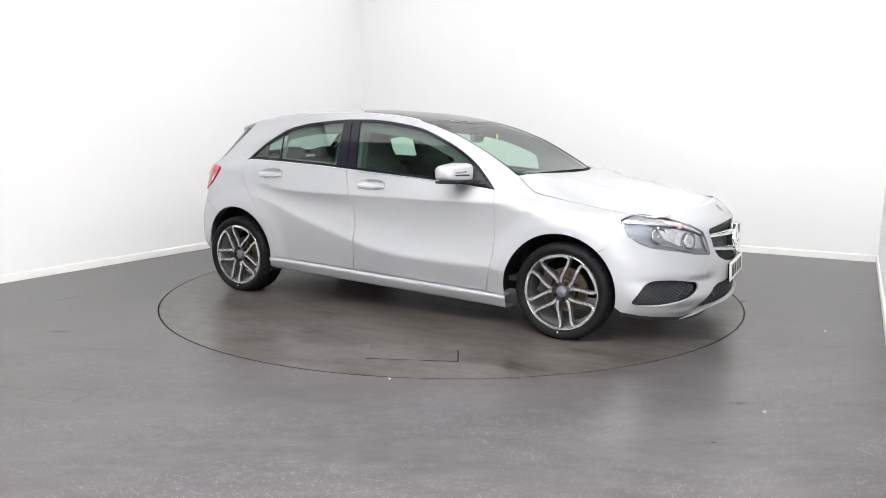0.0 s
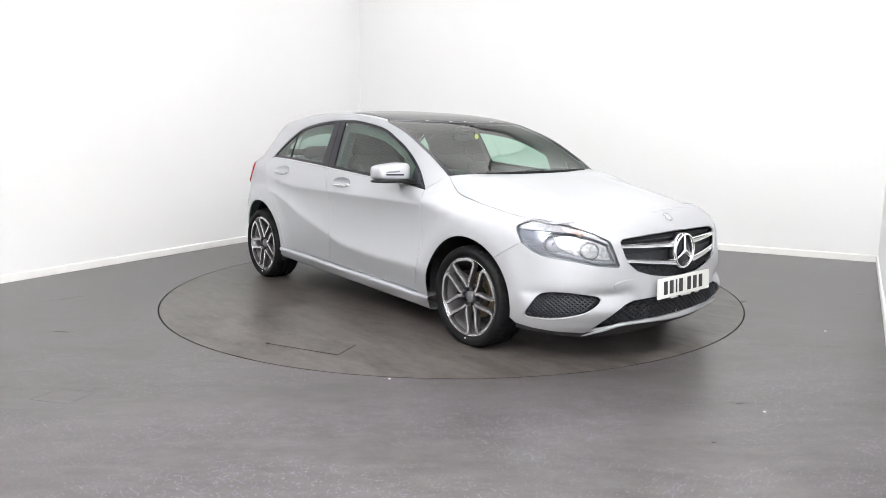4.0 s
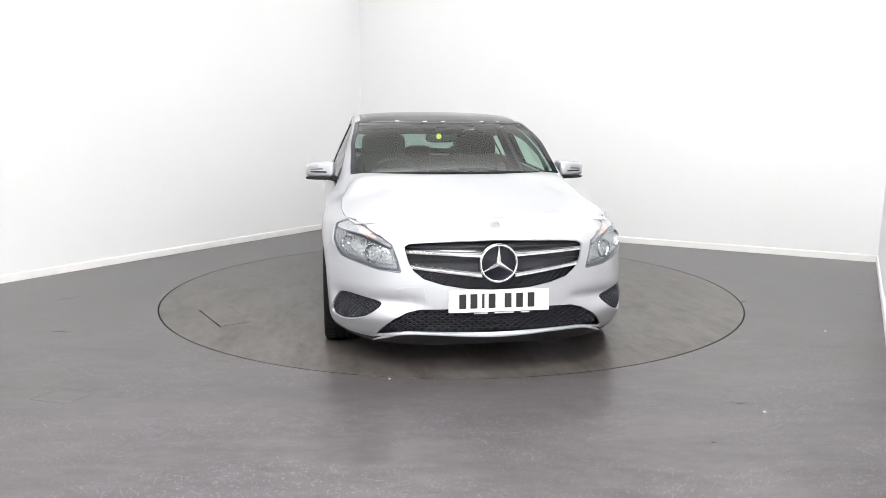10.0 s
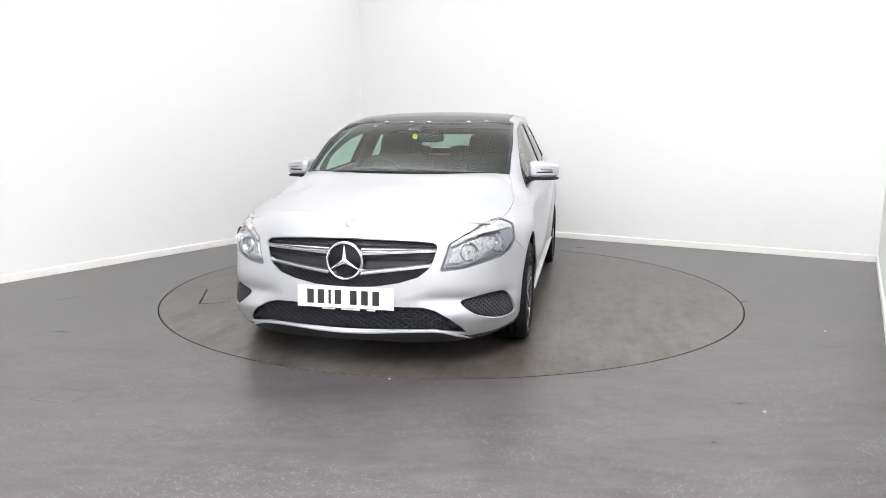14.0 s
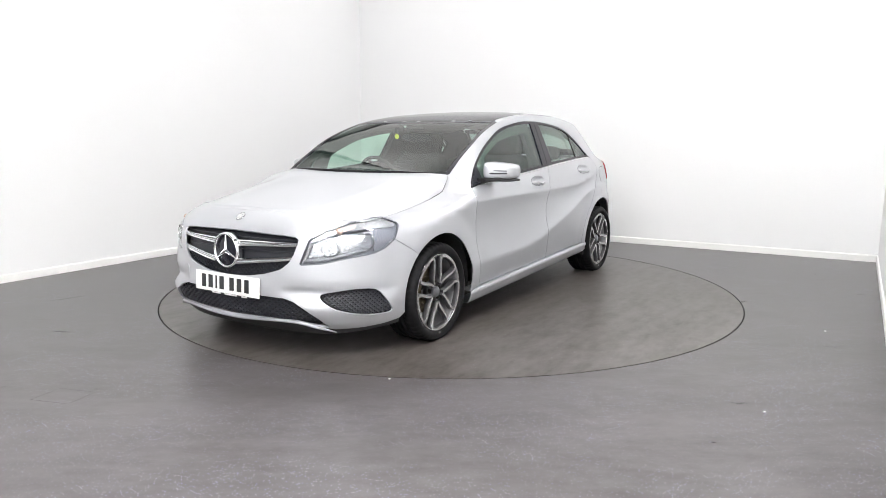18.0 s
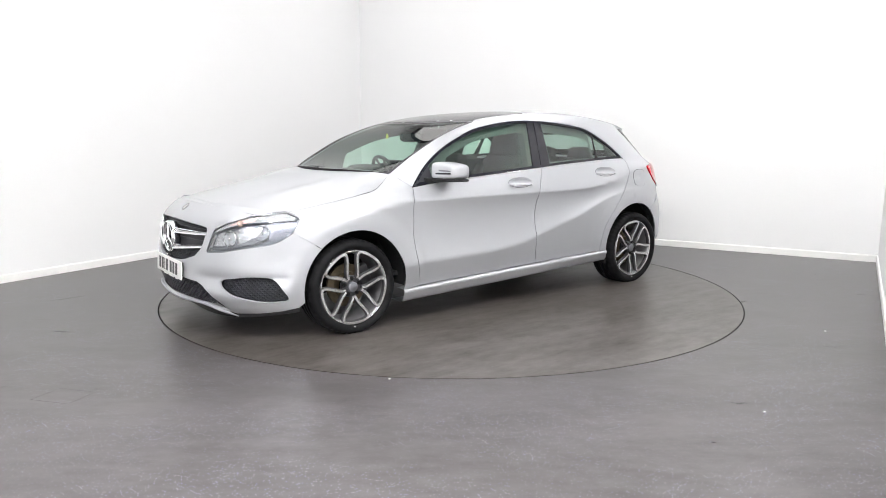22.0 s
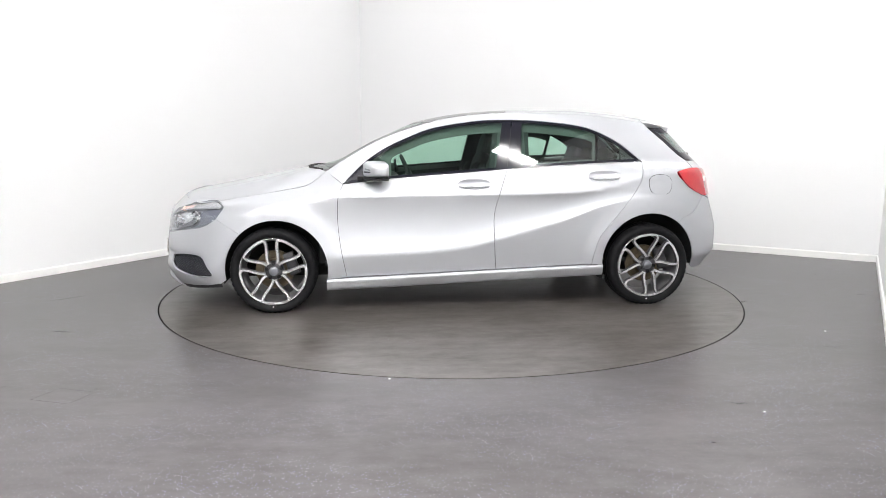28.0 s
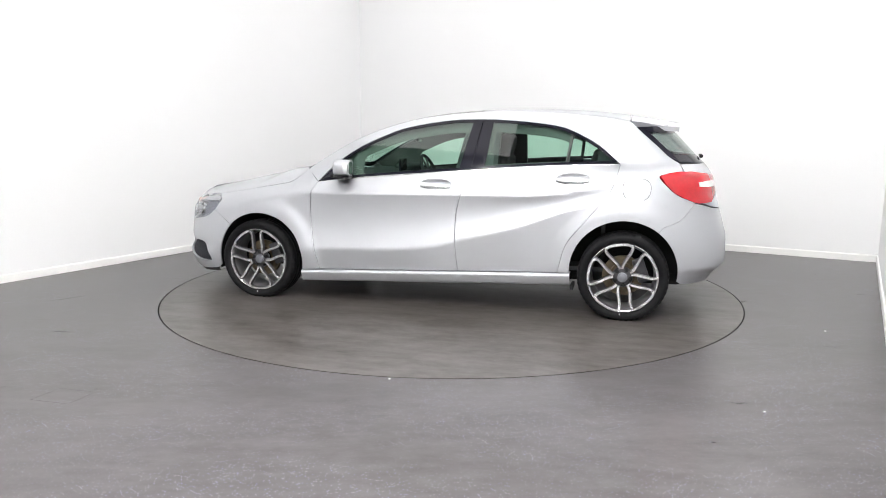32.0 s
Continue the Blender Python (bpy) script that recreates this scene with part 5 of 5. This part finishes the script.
def car_wheels(car):
    def mesh(name, bm, mat, smooth=False):
        me = bpy.data.meshes.new(name)
        bm.to_mesh(me)
        bm.free()
        me.materials.append(mat)
        me.polygons.foreach_set("use_smooth", [smooth] * len(me.polygons))
        return me
    def two_tone(me):
        """Machined bright on the outer face, dark paint on the flanks."""
        me.materials.append(ALLOY_DARK)
        for f in me.polygons:
            f.material_index = 0 if f.normal.y > 0.75 else 1
        return me
    path = [(0.060, 0.007), (0.092, 0.021), (0.127, 0.047), (0.160, 0.073), (0.186, 0.086), (0.205, 0.082), (0.216, 0.060), (0.221, 0.030), (0.222, 0.0)]
    full = path + [(a, -b) for a, b in path[::-1][1:]]
    pts = [Vector((float(a), -0.006 - 0.018 * (1 - float(a) / 0.22) ** 1.0, float(b))) for a, b in spline(full, 4)]
    loop = sweep(pts, 0.0220, 0.032, (0, 1, 0))
    rim = lathe([(0.2320, 0.000), (0.223, 0.000), (0.219, -0.012), (0.212, -0.030), (0.205, -0.060), (0.202, -0.15), (0.208, -0.19)], 80)
    hubd = lathe([(0.0005, -0.030), (0.052, -0.026), (0.064, -0.032), (0.070, -0.050), (0.060, -0.07)], 40)
    bolt = lathe([(0.0005, 0.002), (0.006, 0.002), (0.0075, -0.003), (0.0125, -0.002), (0.0135, -0.012)], 10)
    bolt.transform(Matrix.Translation((0.052, -0.020, 0)))
    disc = joined(lathe([(0.06, -0.085), (0.085, -0.083), (0.088, -0.092), (0.135, -0.092), (0.135, -0.115), (0.06, -0.115)], 48))
    cal = block(0.075, 0.06, 0.16, Matrix.Translation((-0.125, -0.09, 0)), 0.012)
    dot = lathe([(0.0005, 0.001), (0.004, 0.001), (0.004, -0.002)], 10)
    dot.transform(Matrix.Translation((0.246, 0.0165, 0)))
    meshes = {"tyre": tyre_mesh(), "loop": two_tone(mesh("spoke", loop, ALLOY)), "rim": mesh("wheel", rim, RIM, True), "hub": mesh("hub_plate", hubd, ALLOY_DARK, True), "lip": mesh("rim_lip", lathe([(0.2335, 0.002), (0.2325, 0.0075), (0.2285, 0.0085), (0.2255, 0.004), (0.226, -0.004)], 80), ALLOY, True), "bolt": mesh("bolt", bolt, DARK),
              "cap": mesh("centre_cap", lathe([(0.0005, -0.006), (0.018, -0.006), (0.022, -0.0085), (0.029, -0.007), (0.032, -0.012), (0.032, -0.03)], 32), LAMPGREY, True),
              "disc": mesh("brake_disc", disc, BRAKE), "caliper": mesh("brake_caliper", cal, ALLOY_DARK), "dot": mesh("tyre_mark", dot, PLATE)}
    for x, s, a in ((1.347, 1, 51), (1.347, -1, 30), (-1.335, 1, 10), (-1.335, -1, 6)):
        wheel(car, x, s, a, meshes)
        c = ARCH_F if x > 0 else ARCH_R
        edge = -0.018 if x > 0 else -0.085
        liner = lathe([(0.03, -0.30), (0.372, -0.30), (0.372, edge)], 40, "Y", -14, 187)
        part("wheel_arch_liner", liner, DARK, car, "black wheel arch liner", True, at=Matrix.Translation(CAR_AT + Vector((c[0], 0.852 * s, c[1]))) @ (Matrix() if s > 0 else Matrix.Scale(-1, 4, Vector((0, 1, 0)))))


car_nose(car)
car_tail(car)
car_wheels(car)


# ---- mirrors, handles, underside, cabin ----
def car_mirrors(car):
    for s in (1, -1):
        # housing: blunt at the rear, tapering forward and towards the door
        def form(x, y, z):
            k = (y + 0.10) / 0.20
            x = max(x, -0.043)
            return (x * (0.80 + 0.25 * (1 - k)) - 0.052 * k, y * s, z * (1.0 - 0.18 * k) - 0.012 * k * (1 if z > 0 else 0))
        at = Matrix.Translation(CAR_AT + Vector((0.637, 0.897 * s, 0.990)))
        shell = quadric(0.100, 0.102, 0.063, 0.42, 0.5, 18, 28, form)
        if s < 0:
            bmesh.ops.reverse_faces(shell, faces=shell.faces)
        m = part("door_mirror", shell, PAINT, car, "silver door mirror housing", True, at=at)
        base = quadric(0.099, 0.102, 0.018, 0.35, 0.5, 10, 28, form)
        if s < 0:
            bmesh.ops.reverse_faces(base, faces=base.faces)
        part("mirror_base", base, DARK, m, "black lower mirror shell", True, at=Matrix.Translation((0, 0, -0.056)))
        foot = [Vector((0.0, -0.07 * s, -0.058)), Vector((0.06, -0.10 * s, -0.064)), Vector((0.12, -0.115 * s, -0.062))]
        part("mirror_arm", sweep(spline([tuple(q) for q in foot], 5), 0.055, 0.030), DARK, m, "black mirror arm", at=Matrix())
        for z, x0, y0, y1 in ((0.010, 0.066, 0.084, -0.02), (-0.018, 0.068, 0.086, -0.05)):
            pts = []
            for y in np.linspace(y0, y1, 14):
                q = form(0.096 * (1 - (min(abs(y), 0.0975) / 0.098) ** (2 / 0.6)) ** 0.3, y, z)
                pts.append(Vector((q[0] + 0.001, q[1] + 0.002 * s, q[2])))
            part("repeater_strip", sweep(pts, 0.006, 0.011, (0, 0, 1)), LAMPGREY if z > 0 else SATIN, m, "grey indicator strip in the mirror", at=Matrix())
        part("mirror_glass", quadric(0.004, 0.085, 0.046, 0.5, 0.5, 10, 20), MIRROR, m, "mirror glass", True, at=Matrix.Translation((-0.064, -0.008 * s, 0.0)) @ Matrix.Rotation(radians(13 * s), 4, "Z"))


def car_handles(car):
    for s in (1, -1):
        for hx, hz in HANDLES:
            def dish(x, z):
                r2 = min(1.0, ((x - hx) / 0.112) ** 2 + ((z - hz - 0.004) / 0.034) ** 2)
                return (x, side_y(x, z) + 0.001 - 0.024 * (1 - r2), z)
            panel("handle_cup", cup(hx, hz), dish, PAINT, car, "silver handle recess", 0.010, gap=0.0, lip=0.0, push=0.0, side=s)
            pts = [Vector((hx + d, (side_y(hx + d, hz) + o) * s, hz - 0.010 + 0.05 * d * 0)) for d, o in ((0.108, 0.002), (0.085, 0.014), (0.04, 0.021), (-0.01, 0.022), (-0.06, 0.018), (-0.095, 0.008), (-0.108, 0.001))]
            h = part("door_handle", sweep(spline([tuple(q) for q in pts], 5), 0.016, 0.022, taper=lambda k: 0.6 + 0.4 * math.sin(math.pi * k) ** 0.5), PAINT, car, "silver pull handle with bright insert", True)
            ins = [q + Vector((0, 0.009 * s, -0.003)) for q in pts[1:-1]]
            part("handle_insert", sweep(spline([tuple(q) for q in ins], 5), 0.003, 0.006), CHROME, h, "bright insert strip", at=Matrix())


def car_under(car):
    part("underbody", joined(block(1.60, 1.36, 0.10, Matrix.Translation((0.0, 0, 0.265)), 0.03), block(3.55, 0.98, 0.13, Matrix.Translation((0.05, 0, 0.250)), 0.03), block(0.42, 0.96, 0.20, Matrix.Translation((1.80, 0, 0.27)), 0.03), block(0.26, 1.06, 0.18, Matrix.Translation((-1.76, 0, 0.36)), 0.03)), DARK, car, "black underbody trays")
    part("bulkhead", joined(block(0.05, 1.30, 0.55, Matrix.Translation((1.02, 0, 0.58))), block(0.9, 1.0, 0.10, Matrix.Translation((1.5, 0, 0.62)))), DARK, car, "dark bulkhead and engine cover")
    part("cabin_floor", block(2.3, 1.50, 0.03, Matrix.Translation((-0.15, 0, 0.32))), TRIM, car, "dark cabin carpet")
    part("boot_floor", joined(block(0.65, 1.2, 0.03, Matrix.Translation((-1.50, 0, 0.72))), block(0.03, 1.2, 0.5, Matrix.Translation((-1.19, 0, 0.55)))), TRIM, car, "dark boot floor")
    for s in (1, -1):
        part("mud_flap", block(0.02, 0.14, 0.035, Matrix.Translation((-1.005, 0.78 * s, 0.205)), 0.006), DARK, car, "small black air deflector before the wheel")


def seat(car, x, y):
    """A front seat: cushion, backrest, bolsters and head restraint."""
    tilt = Matrix.Rotation(radians(-16), 4, "Y")
    cu = part("seat_cushion", quadric(0.26, 0.25, 0.09, 0.45, 0.45), FABRIC, car, "charcoal cloth seat cushion", True, at=Matrix.Translation(CAR_AT + Vector((x + 0.22, y, 0.52))) @ Matrix.Rotation(radians(-8), 4, "Y"))
    bk = part("seat_backrest", quadric(0.075, 0.245, 0.31, 0.40, 0.40), FABRIC, car, "charcoal cloth backrest", True, at=Matrix.Translation(CAR_AT + Vector((x - 0.10, y, 0.78))) @ tilt)
    for s in (1, -1):
        part("bolster", quadric(0.075, 0.05, 0.25, 0.5, 0.6, 12, 16), FABRIC, bk, "", True, at=Matrix.Translation((0.055, 0.205 * s, -0.04)))
        part("head_restraint_post", lathe([(0.007, 0.0), (0.007, 0.10)], 8, "Z"), CHROME, bk, "", True, at=Matrix.Translation((0.0, 0.06 * s, 0.30)))
    part("head_restraint", quadric(0.055, 0.180, 0.105, 0.5, 0.55), FABRIC, bk, "charcoal head restraint", True, at=Matrix.Translation((0.015, 0, 0.365)))


def car_cabin(car):
    seat(car, -0.15, -0.385)
    seat(car, -0.15, 0.385)
    part("rear_cushion", quadric(0.26, 0.66, 0.09, 0.4, 0.3), FABRIC, car, "charcoal cloth rear bench", True, at=Matrix.Translation(CAR_AT + Vector((-0.74, 0, 0.52))))
    rb = part("rear_backrest", quadric(0.08, 0.64, 0.27, 0.45, 0.3), FABRIC, car, "charcoal cloth rear backrest", True, at=Matrix.Translation(CAR_AT + Vector((-1.03, 0, 0.78))) @ Matrix.Rotation(radians(-20), 4, "Y"))
    for y in (-0.42, 0.0, 0.42):
        part("rear_head_restraint", quadric(0.045, 0.12, 0.06, 0.5, 0.5), FABRIC, rb, "", True, at=Matrix.Translation((0.0, y, 0.305)))
    # dashboard with a hood over the dials and round vents
    prof = [(0.42, 0.66), (0.42, 0.85), (0.46, 0.925), (0.56, 0.945), (0.80, 0.955), (1.02, 0.945), (1.06, 0.88), (1.02, 0.62)]
    verts = [(x, y, z - 0.03 * (abs(y) / 0.72) ** 4) for y in np.linspace(-0.72, 0.72, 17) for x, z in prof]
    k = len(prof)
    faces = [(i * k + j, (i + 1) * k + j, (i + 1) * k + (j + 1) % k, i * k + (j + 1) % k) for i in range(16) for j in range(k)] + [tuple(range(k)), tuple(range(16 * k, 17 * k))[::-1]]
    dash = child("dashboard", mesh_of("dashboard", verts, faces, TRIM, False), car, "dark moulded dashboard")
    part("dial_hood", quadric(0.10, 0.17, 0.05, 0.6, 0.5), TRIM, dash, "", True, at=Matrix.Translation((0.53, -0.37, 0.940)))
    part("screen", block(0.015, 0.17, 0.10, Matrix.Translation((0.47, 0.0, 0.985)), 0.006), PIANO, dash, "small black centre screen", at=Matrix())
    for y in (-0.66, -0.12, 0.0, 0.12, 0.66):
        part("air_vent", lathe([(0.045, 0.0), (0.050, 0.006), (0.056, 0.0), (0.056, -0.01)], 24, "X"), CHROME, dash, "", True, at=Matrix.Translation((0.416, y, 0.80)) @ Matrix.Rotation(math.pi, 4, "Z"))
    ring = [(0.18 * math.cos(a), 0.18 * math.sin(a), 0) for a in (2 * math.pi * i / 40 for i in range(40))]
    aim = Matrix.Translation(CAR_AT + Vector((0.33, -0.36, 0.885))) @ Matrix.Rotation(radians(-66), 4, "Y")
    sw = part("steering_wheel", sweep(ring, 0.030, 0.028, closed=True, round_=True, n=10), TRIM, car, "dark leather steering wheel", True, at=aim)
    part("wheel_hub", quadric(0.07, 0.075, 0.025, 0.5, 0.7, 10, 20), TRIM, sw, "", True, at=Matrix())
    for a in (0, 180, 250, 290):
        d = Vector((math.cos(radians(a + 90)), math.sin(radians(a + 90)), 0))
        part("wheel_spoke", sweep([d * 0.05, d * 0.17], 0.03, 0.012), ALLOY_DARK, sw, at=Matrix())
    part("steering_column", sweep([(0.34, -0.36, 0.865), (0.50, -0.36, 0.80)], 0.09, 0.08), TRIM, car, "dark steering column cover")
    part("rear_view_mirror", quadric(0.02, 0.125, 0.036, 0.6, 0.5, 12, 24), PIANO, car, "black inside mirror", True, at=Matrix.Translation(CAR_AT + Vector((0.33, 0.0, 1.205))) @ Matrix.Rotation(radians(8), 4, "Z"))
    part("sensor_pod", quadric(0.05, 0.045, 0.014, 0.6, 0.6, 12, 20), DARK, car, "black sensor pod behind the windscreen", True, at=Matrix.Translation(CAR_AT + Vector((0.32, 0.0, 1.272))))
    part("windscreen_sticker", lathe([(0.0005, 0.0), (0.019, 0.0), (0.019, -0.002)], 20, "X"), YELLOW, car, "small round yellow sticker", at=Matrix.Translation(CAR_AT + Vector((0.52, -0.050, 1.214))))
    # flat grey block for the pale rectangle at the windscreen's base
    part("dash_panel", block(0.10, 0.19, 0.012, Matrix.Translation((0.80, 0.0, 0.958)), 0.004), LAMPGREY, dash, "pale grey panel on the dashboard", at=Matrix())
    # chrome blocks stand in for lamp reflections along the windscreen's top seam
    for y in (-0.33, -0.126, 0.01, 0.31, 0.44):
        q = roof(0.322 - 0.095 * (y / 0.60) ** 2, y)
        part("seam_glint", block(0.008, 0.030, 0.006, Matrix.Translation((q[0], q[1], q[2] + 0.002)), 0.001, 1), CHROME, car, "small bright block for a lamp glint in the windscreen seam")
    for y0, y1 in ((-0.60, 0.0), (-0.02, 0.56)):
        pts = []
        for k in np.linspace(0, 1, 12):
            y = y0 + (y1 - y0) * k
            x = 1.150 - 0.185 * (y / 0.69) ** 2 - 0.012 * k
            p = roof(x, y)
            pts.append(Vector((p[0], p[1], p[2] + 0.004)))
        part("wiper", sweep(pts, 0.012, 0.012), DARK, car, "black windscreen wiper")


car_mirrors(car)
car_handles(car)
car_under(car)
car_cabin(car)


def motions():
    """The deck turns clockwise at a nearly even pace and carries the car."""
    rows = [(t / 2, pose(0, 0, 0, 0, 0, turn(t / 2))) for t in range(65)]
    walk(table, rows)
    walk(car, rows)


def turn(t):
    s = t - 16
    return -111.74 - 5.21468 * s + 0.0083478 * s ** 2 + 0.00106748 * s ** 3 - 4.93913e-05 * s ** 4 - 5.37307e-06 * s ** 5 + 5.7989e-08 * s ** 6 + 8.3015e-09 * s ** 7


motions()
